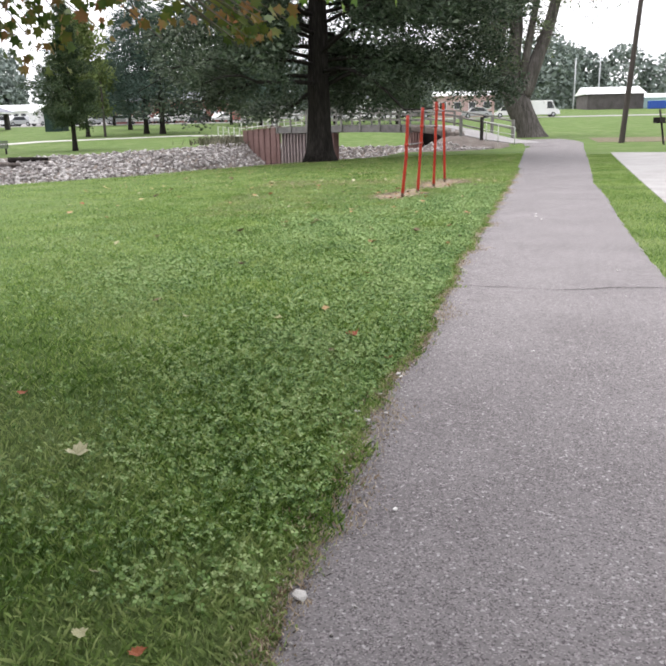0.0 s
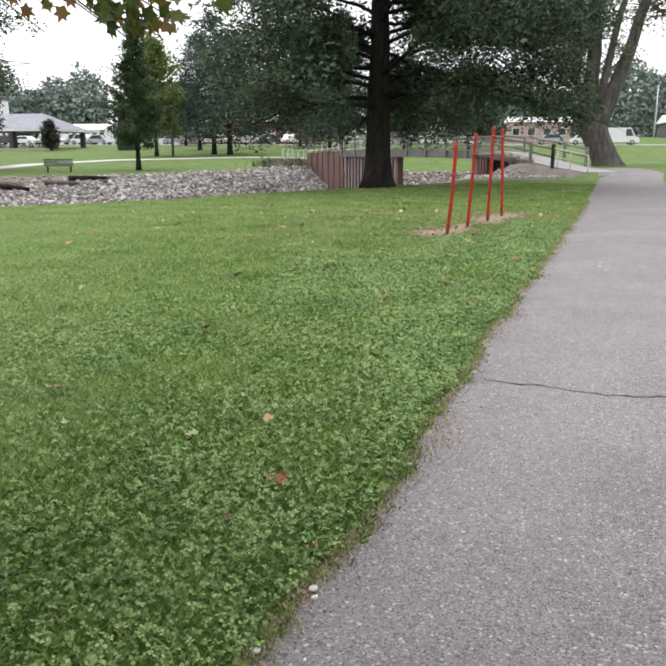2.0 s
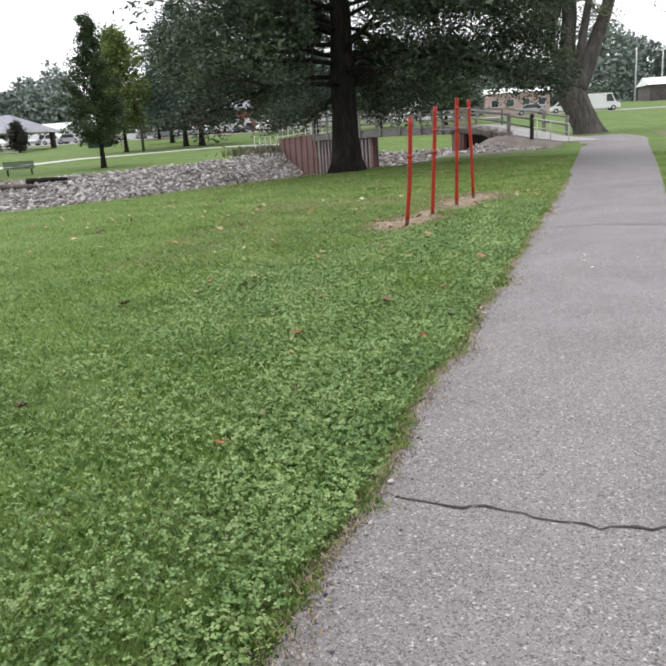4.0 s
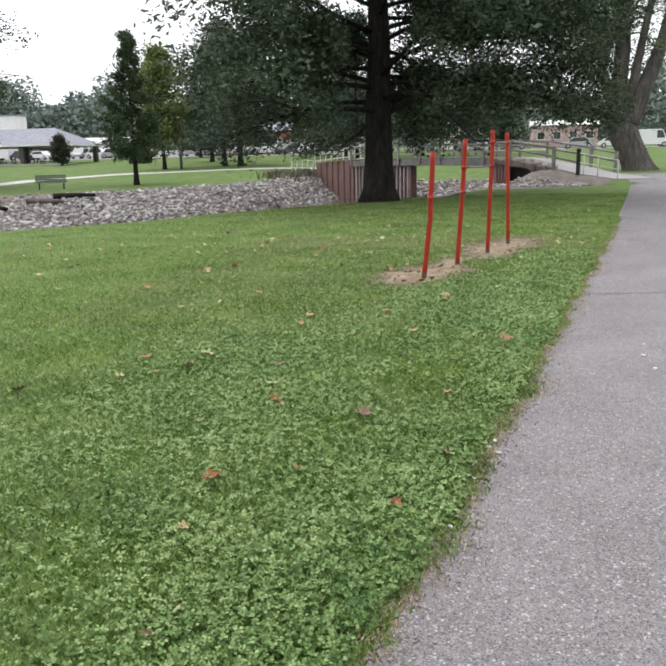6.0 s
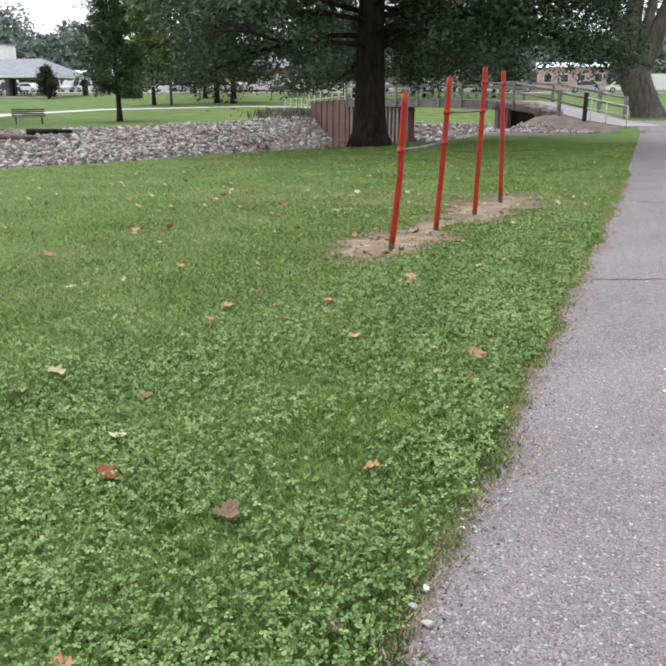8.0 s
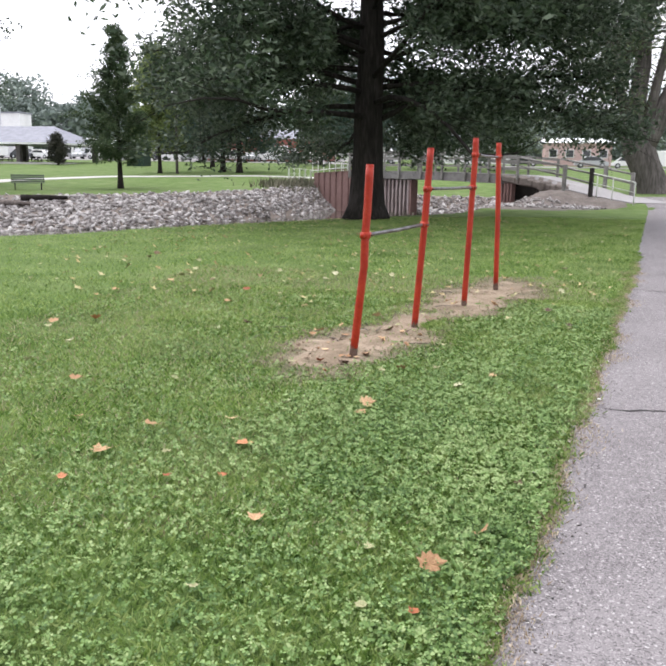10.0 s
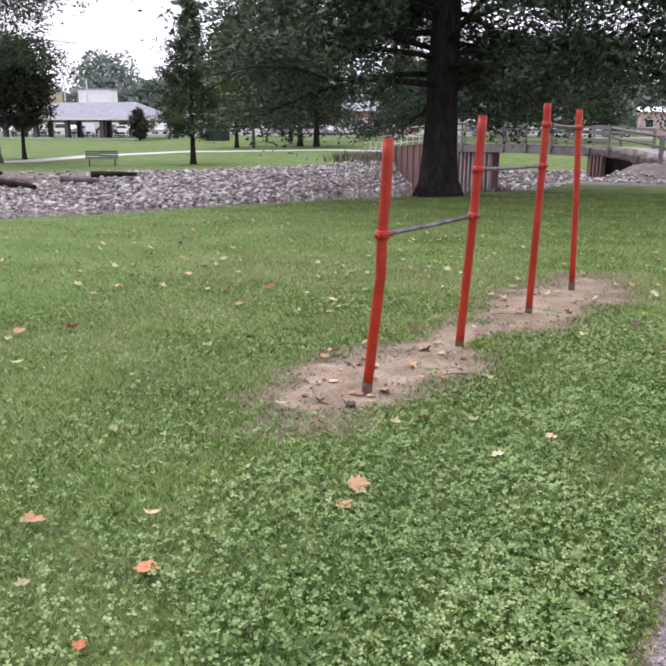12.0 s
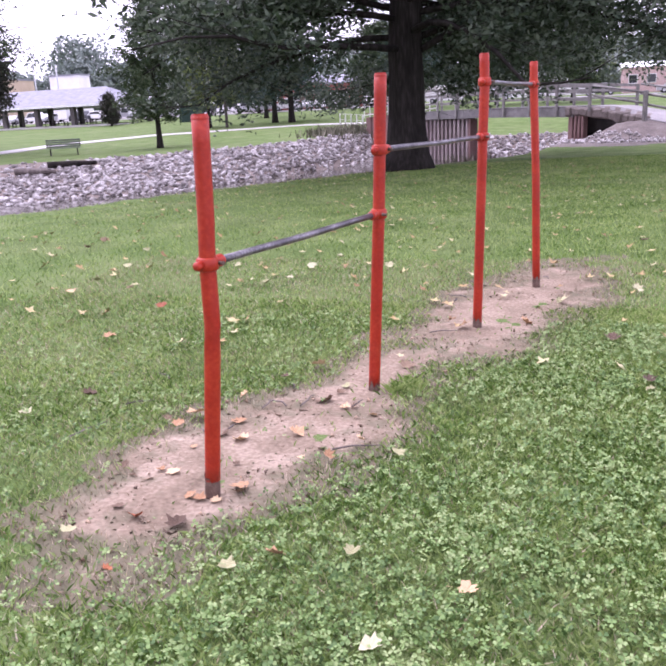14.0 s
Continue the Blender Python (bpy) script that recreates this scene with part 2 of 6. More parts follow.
def asphalt():
    """Worn grey-mauve asphalt with pale aggregate in it."""
    m = mat("worn_asphalt", [(0.128, 0.116, 0.119), (0.17, 0.157, 0.16), (0.215, 0.20, 0.204)], 1.3, 0.9, 0.5, 26, spec=0.25, patch=0.3, patch_colour=(0.24, 0.225, 0.225), patch_scale=0.9, bump_dist=0.006)
    n, l = m.node_tree.nodes, m.node_tree.links
    b = n["Principled BSDF"]
    base = b.inputs["Base Color"].links[0].from_socket
    geo = n.new("ShaderNodeNewGeometry")
    for size, keep, colour in ((105, 0.93, (0.5, 0.48, 0.475)), (150, 0.77, (0.065, 0.058, 0.062)), (210, 0.78, (0.32, 0.295, 0.30))):
        v = n.new("ShaderNodeTexVoronoi")
        v.inputs["Scale"].default_value = size
        l.new(geo.outputs["Position"], v.inputs["Vector"])
        sp = n.new("ShaderNodeSeparateColor")
        l.new(v.outputs["Color"], sp.inputs[0])
        r = n.new("ShaderNodeMapRange")
        r.inputs[1].default_value, r.inputs[2].default_value, r.inputs[4].default_value = keep, keep + 0.06, 0.72
        l.new(sp.outputs[0], r.inputs[0])
        mx = n.new("ShaderNodeMixRGB")
        mx.inputs[2].default_value = (*colour, 1)
        l.new(r.outputs[0], mx.inputs[0])
        l.new(base, mx.inputs[1])
        base = mx.outputs[0]
    l.new(base, b.inputs["Base Color"])
    return m


M["asphalt"] = asphalt()
M["asphalt_road"] = mat("pale_worn_road", [(0.20, 0.19, 0.19), (0.27, 0.26, 0.26), (0.33, 0.32, 0.32)], 0.5, 0.9, 0.2, 12)


def water_mat():
    m = mat("shallow_stream_water", [(0.06, 0.055, 0.045), (0.10, 0.09, 0.075)], 0.6, 0.06, 0.12, 5, spec=0.5, bump_dist=0.02)
    return m


M["water"] = water_mat()


def worn_turf():
    """Bare soil that gives way to turf by the mesh's own measure of wear."""
    m = M["dirt"]
    n, l = m.node_tree.nodes, m.node_tree.links
    b = n["Principled BSDF"]
    soil = b.inputs["Base Color"].links[0].from_socket
    at = n.new("ShaderNodeAttribute")
    at.attribute_name = "wear"
    geo = n.new("ShaderNodeNewGeometry")
    no = n.new("ShaderNodeTexNoise")
    no.inputs["Scale"].default_value, no.inputs["Detail"].default_value = 7, 8
    l.new(geo.outputs["Position"], no.inputs["Vector"])
    add = n.new("ShaderNodeMath")
    add.operation = "ADD"
    l.new(at.outputs["Fac"], add.inputs[0])
    ragged = n.new("ShaderNodeMath")
    ragged.operation = "MULTIPLY_ADD"
    ragged.inputs[1].default_value, ragged.inputs[2].default_value = 1.7, -0.4
    l.new(no.outputs[0], ragged.inputs[0])
    l.new(ragged.outputs[0], add.inputs[1])
    r = n.new("ShaderNodeMapRange")
    r.inputs[1].default_value, r.inputs[2].default_value = 0.36, 0.9
    l.new(add.outputs[0], r.inputs[0])
    mx = n.new("ShaderNodeMixRGB")
    mx.inputs[1].default_value = (0.135, 0.125, 0.08, 1)
    l.new(r.outputs[0], mx.inputs[0])
    l.new(soil, mx.inputs[2])
    l.new(mx.outputs[0], b.inputs["Base Color"])


worn_turf()
M["straw"] = mat("dry_straw_and_twig", [(0.22, 0.16, 0.10), (0.38, 0.30, 0.2), (0.52, 0.45, 0.34)], 3, 0.85, 0, 20, island=0.5)


# ---- mesh helpers ----
def link(name, verts, faces, material, parent=None, label="", smooth=False):
    me = bpy.data.meshes.new(name)
    me.from_pydata([tuple(v) for v in verts], [], faces)
    me.materials.append(material)
    if smooth:
        me.polygons.foreach_set("use_smooth", [True] * len(me.polygons))
    ob = new(name, me)
    ob.parent = parent
    return tagged(ob, label)


def arrays(name, verts, faces, material, parent=None, label="", smooth=False):
    """A mesh from numpy arrays; faces all have the same number of corners."""
    me = bpy.data.meshes.new(name)
    k = faces.shape[1]
    me.vertices.add(len(verts))
    me.vertices.foreach_set("co", np.asarray(verts, np.float32).ravel())
    me.loops.add(faces.size)
    me.loops.foreach_set("vertex_index", np.asarray(faces, np.int32).ravel())
    me.polygons.add(len(faces))
    me.polygons.foreach_set("loop_start", np.arange(0, faces.size, k, dtype=np.int32))
    me.update(calc_edges=True)
    if smooth:
        me.polygons.foreach_set("use_smooth", [True] * len(me.polygons))
    me.materials.append(material)
    ob = new(name, me)
    ob.parent = parent
    return tagged(ob, label)


def part(name, bm, material, parent=None, label="", smooth=False):
    me = bpy.data.meshes.new(name)
    bm.to_mesh(me)
    bm.free()
    me.materials.append(material)
    if smooth:
        me.polygons.foreach_set("use_smooth", [True] * len(me.polygons))
    ob = new(name, me)
    ob.parent = parent
    return tagged(ob, label)


def box(bm, centre, size, turn=0.0, bevel=0.0, tilt=None):
    """Adds a box to bm, turned about z by degrees."""
    m = Matrix.Translation(centre) @ Matrix.Rotation(radians(turn), 4, "Z")
    if tilt:
        m = m @ tilt
    made = bmesh.ops.create_cube(bm, size=1.0, matrix=m @ Matrix.Diagonal((*size, 1)))
    if bevel:
        edges = list({e for v in made["verts"] for e in v.link_edges})
        bmesh.ops.bevel(bm, geom=edges, offset=bevel, segments=1, affect="EDGES")
    return bm


def boxed(name, centre, size, material, parent=None, turn=0.0, bevel=0.0, label=""):
    return part(name, box(bmesh.new(), centre, size, turn, bevel), material, parent, label)


def tube_rings(points, radii, sides=8):
    """Vertices and quads of a tapered tube along points, with closed ends."""
    pts = np.asarray(points, float)
    verts, faces = [], []
    up = np.array((0.31, 0.17, 0.93))
    for i in range(len(pts)):
        d = pts[min(i + 1, len(pts) - 1)] - pts[max(i - 1, 0)]
        d = d / (np.linalg.norm(d) + 1e-9)
        ref = up if abs(d @ up) < 0.95 else np.array((1.0, 0, 0))
        a = np.cross(d, ref)
        a /= np.linalg.norm(a)
        b = np.cross(d, a)
        for k in range(sides):
            w = 2 * math.pi * k / sides
            verts.append(pts[i] + radii[i] * (math.cos(w) * a + math.sin(w) * b))
    for i in range(len(pts) - 1):
        for k in range(sides):
            k2 = (k + 1) % sides
            faces.append((i * sides + k, i * sides + k2, (i + 1) * sides + k2, (i + 1) * sides + k))
    faces.append(tuple(range(sides))[::-1])
    faces.append(tuple(range((len(pts) - 1) * sides, len(pts) * sides)))
    return verts, faces


def tube(name, points, radii, material, parent=None, sides=10, label=""):
    v, f = tube_rings(points, radii, sides)
    return link(name, v, f, material, parent, label, smooth=True)


def thing(name, label, category, group="", at=(0, 0, 0)):
    ob = new(name)
    ob.location = at
    ob.empty_display_size = 0.2
    return tagged(ob, label, category, group)


# ---- the lie of the land ----
CREST = [(-80, -30), (-40, 0), (-25, 10.5), (-12, 21.8), (-9.4, 25.2), (-8.0, 28.6), (-5.0, 33.2), (-2.6, 36.6), (-0.4, 39.6), (0.6, 44), (1.5, 49), (2.6, 53), (4.2, 56), (4.6, 60), (4.0, 65), (0, 67)]
FARTOP = [(-140, 20), (-60, 38), (-28.6, 40.6), (-19.2, 46.4), (-14.8, 52.8), (-13.7, 61), (-12.9, 65.6), (-9, 66), (-5, 65), (0, 64.5), (3.2, 62), (3.6, 58), (3.0, 53.5)]


def side_of(line, X, Y):
    """Distance from a polyline, positive on its left-hand side."""
    best = np.full(X.shape, 1e9)
    sign = np.ones(X.shape)
    for (x0, y0), (x1, y1) in zip(line, line[1:]):
        dx, dy = x1 - x0, y1 - y0
        u = np.clip(((X - x0) * dx + (Y - y0) * dy) / (dx * dx + dy * dy), 0, 1)
        d = np.hypot(X - x0 - u * dx, Y - y0 - u * dy)
        s = np.sign(dx * (Y - y0) - dy * (X - x0))
        closer = d < best - 1e-9
        best = np.where(closer, d, best)
        sign = np.where(closer, s, sign)
    return best * sign


BR_A, BR_B = np.array((5.78, 45.92)), np.array((-12.8, 64.9))
BR_U = (BR_B - BR_A) / np.linalg.norm(BR_B - BR_A)
BR_N = np.array((-BR_U[1], BR_U[0])) * (-1 if -BR_U[1] < 0 else 1)


def bank_run(X):
    """How far out from its top the stony far bank slopes down to the bed."""
    return np.interp(X, (-24, -20, -15, -12, -8, 0), (12.0, 10.5, 7.0, 2.6, 3.0, 4.0))


def land(X, Y):
    X, Y = np.asarray(X, float), np.asarray(Y, float)
    q = np.clip(Y - 25, 0, 55)
    z = 0.00035 * q * q + 0.0385 * np.clip(Y - 80, 0, 90)
    a, b = side_of(CREST, X, Y), -side_of(FARTOP, X, Y)
    z = z - 0.18 * np.exp(-((X + 28) / 12) ** 2 - ((Y - 54) / 15) ** 2)
    z = z - 0.8 * np.exp(-((X + 2) / 9) ** 2 - ((Y - 68) / 9) ** 2)
    run = bank_run(X)
    cut = np.minimum(np.clip(a / 4.5, 0, 1) ** 0.8, np.clip(b / run, 0, 1))
    inside = np.clip(np.minimum(a, b), 0, 1)
    z = z - (1.45 + 0.2 * inside) * cut
    z = z - 0.16 * np.exp(-(a / 3.0) ** 2) * (a < 0.8)
    # the ramp's embankment
    px, py = X - BR_A[0], Y - BR_A[1]
    along = px * BR_U[0] + py * BR_U[1]
    across = px * BR_N[0] + py * BR_N[1]
    back = np.interp(along, (-3.6, 0, 1.7, 4.8, 6.4), (0.2, 0.60, 0.94, 1.44, 1.5))
    front = np.interp(along, (-3.6, 0, 1.7, 3.0, 4.6, 6.2), (0.2, 0.58, 0.86, 0.80, 0.1, -0.9))
    top = np.where(across > 0.85, back, front)
    off = np.maximum(np.maximum(-0.25 - across, across - 2.9), 0)
    gone = np.clip((along - 6.1) * 4, 0, 9) + np.clip((-3.6 - along) * 0.5, 0, 9)
    return np.maximum(z, top - off * 0.36 - gone)


def land_at(x, y):
    return float(land(np.array([x]), np.array([y]))[0])


def steps(parts):
    out = []
    for lo, hi, n in parts:
        out += list(np.linspace(lo, hi, n, endpoint=False))
    return np.array(out + [parts[-1][1]])


gx = steps([(-600, -120, 14), (-120, -40, 30), (-40, 20, 130), (20, 120, 34), (120, 600, 14)])
gy = steps([(-300, -20, 12), (-20, 18, 30), (18, 80, 130), (80, 180, 30), (180, 900, 16)])
GX, GY = np.meshgrid(gx, gy)
GZ = land(GX, GY)
nx, ny = len(gx), len(gy)
gi = np.arange(nx * ny).reshape(ny, nx)
gf = np.stack([gi[:-1, :-1], gi[:-1, 1:], gi[1:, 1:], gi[1:, :-1]], -1).reshape(-1, 4)
ground = arrays("ground", np.stack([GX, GY, GZ], -1).reshape(-1, 3), gf, M["lawn"], smooth=True)
tagged(ground, "mown green lawn scattered with clover and dry leaves", "lawn", kind="structure")


def ribbon(name, left, right, material, label, category, lift=0.012, rows=60, jag=0.0, seed=3, cols=6, kind="structure", thick=0.06):
    """A strip of paving laid between two edges, with ragged sides and a real thickness."""
    rnd = random.Random(seed)
    la, ra = np.array(left, float), np.array(right, float)

    def resample(p):
        d = np.r_[0, np.cumsum(np.hypot(*np.diff(p, axis=0).T))]
        t = np.linspace(0, 1, rows + 1) ** 1.3 * d[-1]
        return np.stack([np.interp(t, d, p[:, 0]), np.interp(t, d, p[:, 1])], 1)
    la, ra = resample(la), resample(ra)
    verts, faces = [], []
    for i in range(rows + 1):
        a = la[i] + (rnd.uniform(-jag, jag), 0)
        b = ra[i] + (rnd.uniform(-jag, jag), 0)
        for k in range(cols + 1):
            p = a + (b - a) * k / cols
            verts.append((p[0], p[1], land_at(*p) + lift))
    n = cols + 1
    for i in range(rows):
        for k in range(cols):
            faces.append((i * n + k, i * n + k + 1, (i + 1) * n + k + 1, (i + 1) * n + k))
    m = len(verts)
    verts += [(x, y, z - thick) for x, y, z in verts]
    rim = [i * n for i in range(rows + 1)]
    rim2 = [i * n + cols for i in range(rows + 1)]
    for i in range(rows):
        faces.append((rim[i], rim[i + 1], rim[i + 1] + m, rim[i] + m))
        faces.append((rim2[i + 1], rim2[i], rim2[i] + m, rim2[i + 1] + m))
    ob = link(name, verts, faces, material)
    return tagged(ob, label, category, kind=kind)


PATH_L = [(-0.1, -6), (0.05, -2.5), (0.2, -0.64), (0.38, 0.98), (0.73, 2.7), (1.04, 4.65), (1.2, 5.7), (1.45, 6.9), (1.75, 8.55), (2.26, 11.4), (2.55, 12.94), (3.2, 16.42), (4.08, 21.17), (5.91, 31.78), (7.86, 43), (8.1, 46), (8.6, 51), (9.6, 57)]
PATH_R = [(1.75, -6), (1.9, -2.5), (2.15, -0.64), (2.35, 1.0), (2.65, 2.8), (3.02, 4.7), (3.2, 5.8), (3.72, 8.55), (4.3, 11.4), (4.6, 12.8), (5.27, 16.6), (6.35, 21.3), (8.2, 29.5), (11.0, 42.5), (12.6, 49.5), (13.0, 54), (12.6, 57.5)]
path = ribbon("footpath", PATH_L, PATH_R, M["asphalt"], "worn grey asphalt footpath with pale stone chips", "path", rows=220, jag=0.02, cols=8)
court = ribbon("court", [(3.5, 3.5), (5.3, 11.6), (6.8, 18.33), (10.75, 35.9)], [(24, 0.5), (25, 9), (26, 15), (29, 29.5)], M["court"], "pale concrete sports court slab beside the footpath", "court", rows=24, lift=0.015, cols=12)

# ---- water in the stream bed ----
wx = np.linspace(0, 1, 60)
wv, wf = [], []
for i in range(60):
    u = wx[i]
    cx = np.interp(u, (0, 0.3, 0.5, 0.7, 0.8, 1), (-70, -22, -11, -3, 8, 40))
    cy = np.interp(u, (0, 0.3, 0.5, 0.7, 0.8, 1), (5, 28, 43, 57, 61, 82))
    wv += [(cx - 11, cy + 11, -1.30), (cx + 9, cy - 9, -1.30)]
for i in range(59):
    wf.append((2 * i, 2 * i + 1, 2 * i + 3, 2 * i + 2))
stream = link("stream_water", wv, wf, M["water"], smooth=True)
tagged(stream, "shallow murky stream between stony banks", "water", kind="structure")


# ---- trees ----
def branch(rnd, start, way, length, droop, wander=0.12, n=7):
    """Points of a limb that sets out along way and sags."""
    p, d = np.array(start, float), np.array(way, float)
    d /= np.linalg.norm(d)
    pts = [p.copy()]
    for i in range(n):
        d = d + np.array([rnd.gauss(0, wander), rnd.gauss(0, wander), rnd.gauss(0, wander * 0.6) - droop / n])
        d /= np.linalg.norm(d)
        p = p + d * length / n
        pts.append(p.copy())
    return np.array(pts)


def leaf_mesh(name, centres, size, material, parent, seed, flat=0.5, long=1.6, label=""):
    """Leaf clumps: one folded, pointed blade of four corners each."""
    r = np.random.default_rng(seed)
    n = len(centres)
    c = np.asarray(centres)
    a = r.normal(size=(n, 3))
    a[:, 2] = a[:, 2] * flat - 0.35
    a /= np.linalg.norm(a, axis=1, keepdims=True)
    b = np.cross(a, r.normal(size=(n, 3)))
    b /= np.linalg.norm(b, axis=1, keepdims=True) + 1e-9
    up = np.cross(a, b)
    s = size * r.uniform(0.55, 1.35, (n, 1))
    wide = s / long * r.uniform(0.7, 1.2, (n, 1))
    v = np.stack([c - a * s * 0.5, c + b * wide * 0.5 + up * wide * 0.18 + a * s * 0.05, c + a * s * 0.55, c - b * wide * 0.5 + up * wide * 0.18 - a * s * 0.08], 1).reshape(-1, 3)
    f = np.arange(4 * n).reshape(n, 4)
    return arrays(name, v, f, material, parent, label)


def join_tubes(name, list_of, material, parent, sides=7, label=""):
    verts, faces = [], []
    for pts, radii in list_of:
        v, f = tube_rings(pts, radii, sides)
        k = len(verts)
        verts += v
        faces += [tuple(i + k for i in q) for q in f]
    return link(name, verts, faces, material, parent, label, smooth=True)


def scatter_along(r, pts, count, spread, lo=0.2):
    u = r.uniform(lo, 1, count) * (len(pts) - 1)
    i = np.minimum(u.astype(int), len(pts) - 2)
    w = (u - i)[:, None]
    return pts[i] * (1 - w) + pts[i + 1] * w + r.normal(size=(count, 3)) * spread


def tree(name, at, height, girth, label, leaves, bark="bark", first=0.2, reach=5.0, limbs=40, twigs=6, per_twig=30, leaf_size=0.2, droop=0.9, rise=0.25, shape=None, seed=1, lean=(0, 0), spread=0.22, flare=1.5, category="tree", group="", long=1.6, trunk_top=0.97, sink=0.15, trim=None, vary=(0.75, 1.12)):
    """A tapered trunk, limbs and twigs, and a crown of separate leaves. shape: reach factor by height share."""
    rnd, r = random.Random(seed), np.random.default_rng(seed)
    t = thing(name, label, category, group, at)
    n = 14
    pts, radii = [], []
    for i in range(n + 1):
        u = i / n
        pts.append((lean[0] * u * u + 0.05 * girth * rnd.gauss(0, 1) * u, lean[1] * u * u + 0.05 * girth * rnd.gauss(0, 1) * u, -sink + (height * trunk_top + sink) * u ** 1.25))
        h = pts[-1][2]
        radii.append(girth * 0.5 * ((1 - 0.93 * u ** 1.35) + (flare - 1) * math.exp(-max(h, 0) / 0.35)))
    tube("trunk", pts, radii, M[bark], t, sides=14)
    P = np.array(pts)
    wood, centres = [], []
    shape = shape or (lambda u: (1 - u) ** 0.8)
    for k in range(limbs):
        u = first + (1 - first) * ((k + rnd.random()) / limbs) ** 1.05 * 0.97
        h = height * u
        base = np.array([np.interp(h, P[:, 2], P[:, 0]), np.interp(h, P[:, 2], P[:, 1]), h])
        ang = k * 2.39996 + rnd.uniform(-0.4, 0.4)
        v = (u - first) / (1 - first)
        length = max(0.3, reach * shape(v) * rnd.uniform(*vary))
        up = rise + 0.9 * v * v + rnd.uniform(-0.12, 0.3)
        limb = branch(rnd, base, (math.cos(ang), math.sin(ang), up), length, droop * (1 - 0.7 * v))
        if trim is not None:
            low_at = [i for i in range(4, 8) if limb[i][2] < 2.2]
            if low_at:
                limb[low_at[0]:, 2] = 2.2 + 0.05 * np.arange(8 - low_at[0])
        r0 = max(0.02, girth * 0.095 * (1 - 0.75 * v) * min(1, length / reach + 0.3))
        wood.append((limb, [r0 * (1 - 0.88 * i / 7) for i in range(8)]))
        m = max(2, int(twigs * (0.4 + length / reach)))
        for j in range(m):
            q = rnd.uniform(0.22, 1.0)
            i = min(int(q * 7), 6)
            s = limb[i] + (limb[i + 1] - limb[i]) * (q * 7 - i)
            d = limb[min(i + 1, 7)] - limb[i]
            d = d / (np.linalg.norm(d) + 1e-9) + np.array([rnd.gauss(0, 0.8), rnd.gauss(0, 0.8), rnd.gauss(0.0, 0.35)])
            twig = branch(rnd, s, d, length * rnd.uniform(0.2, 0.42) + 0.25, droop * 0.8, 0.16, 4)
            if trim is not None and (not trim(twig[2:3] + (0, 0, 0.1))[0] or twig[-1][2] < 1.5):
                continue
            wood.append((twig, [r0 * 0.13, r0 * 0.10, r0 * 0.08, r0 * 0.05, r0 * 0.03]))
            centres.append(scatter_along(r, twig, per_twig, spread, 0.1))
    join_tubes("branchwork", wood, M[bark], t, sides=5)
    centres = np.concatenate(centres)
    if trim is not None:
        centres = centres[trim(centres)]
    leaf_mesh("crown", centres, leaf_size, M[leaves], t, seed + 5, long=long)
    return t


def round_shape(v):
    return math.sin(math.pi * min(1, 0.18 + 0.8 * v)) ** 0.7


def oak_skirt(c):
    """The crown's ragged lower edge, and the open space in front of the bole."""
    x, y, z = c[:, 0], c[:, 1], c[:, 2]
    low = np.where(x < -1.0, 2.05, 2.4) + 0.3 * np.sin(1.3 * x + 0.7 * y) + 0.22 * np.sin(3.1 * x - 2.0 * y)
    low = low - 1.5 * np.exp(-((x + 5.6) / 0.45) ** 2 - ((y + 0.6) / 2.0) ** 2) - 0.4 * np.exp(-((x - 2.6) / 1.6) ** 2) - 0.8 * np.exp(-((x - 2.7) / 0.5) ** 2 - ((y + 1.5) / 1.5) ** 2)
    bole = (np.abs(x + 0.155 * y) < 0.85 + 0.07 * np.abs(y) + 0.2 * np.sin(2 * z)) & (y < 0.6) & (z < 12)
    near = (y < -4.0) & (z < 3.6 + 0.5 * np.sin(1.7 * x))
    hollow = (np.hypot(x, y) < 2.2) & (y < 0.5) & (z < 7) & (np.sin(5.0 * x + 3 * z) > -0.3)
    left = (y < -2.5) & (x < -6.2 + 0.4 * np.clip(z - 5, 0, 5) + 0.3 * np.sin(2 * z))
    return (z > low) & ~bole & ~hollow & ~near & ~left


oak = tree("pin_oak_tree", (-3.15, 34.5, -0.14), 19, 1.22, "tall dark pin oak with drooping lower limbs on the stream bank", "leaf_oak", first=0.17, reach=10.2, limbs=90, twigs=25, per_twig=165, leaf_size=0.2, long=2.3, droop=0.42, rise=0.12, shape=lambda v: 1.0 - 0.55 * v, seed=11, spread=0.34, flare=1.6, trim=lambda c: oak_skirt(c) & (c[:, 0] > -8.0 + 0.25 * np.clip(c[:, 2] - 4.5, 0, 8) + 0.5 * np.sin(1.9 * c[:, 2]) + 0.3 * np.sin(2.7 * c[:, 1])) & (c[:, 0] < 9.3 + 0.4 * np.sin(2.1 * c[:, 2])))
pear = tree("ornamental_pear_tree", (-23.85, 54.8, land_at(-23.85, 54.8)), 10.3, 0.36, "slender upright young tree with dark green leaves", "leaf_pear", first=0.15, reach=3.1, limbs=78, twigs=11, per_twig=52, leaf_size=0.14, droop=0.1, rise=0.3, shape=lambda v: (0.5 + 3.0 * v) if v < 0.16 else 0.04 + max(0, 1.04 - v) ** 1.2, seed=21, spread=0.13, vary=(0.45, 1.2))
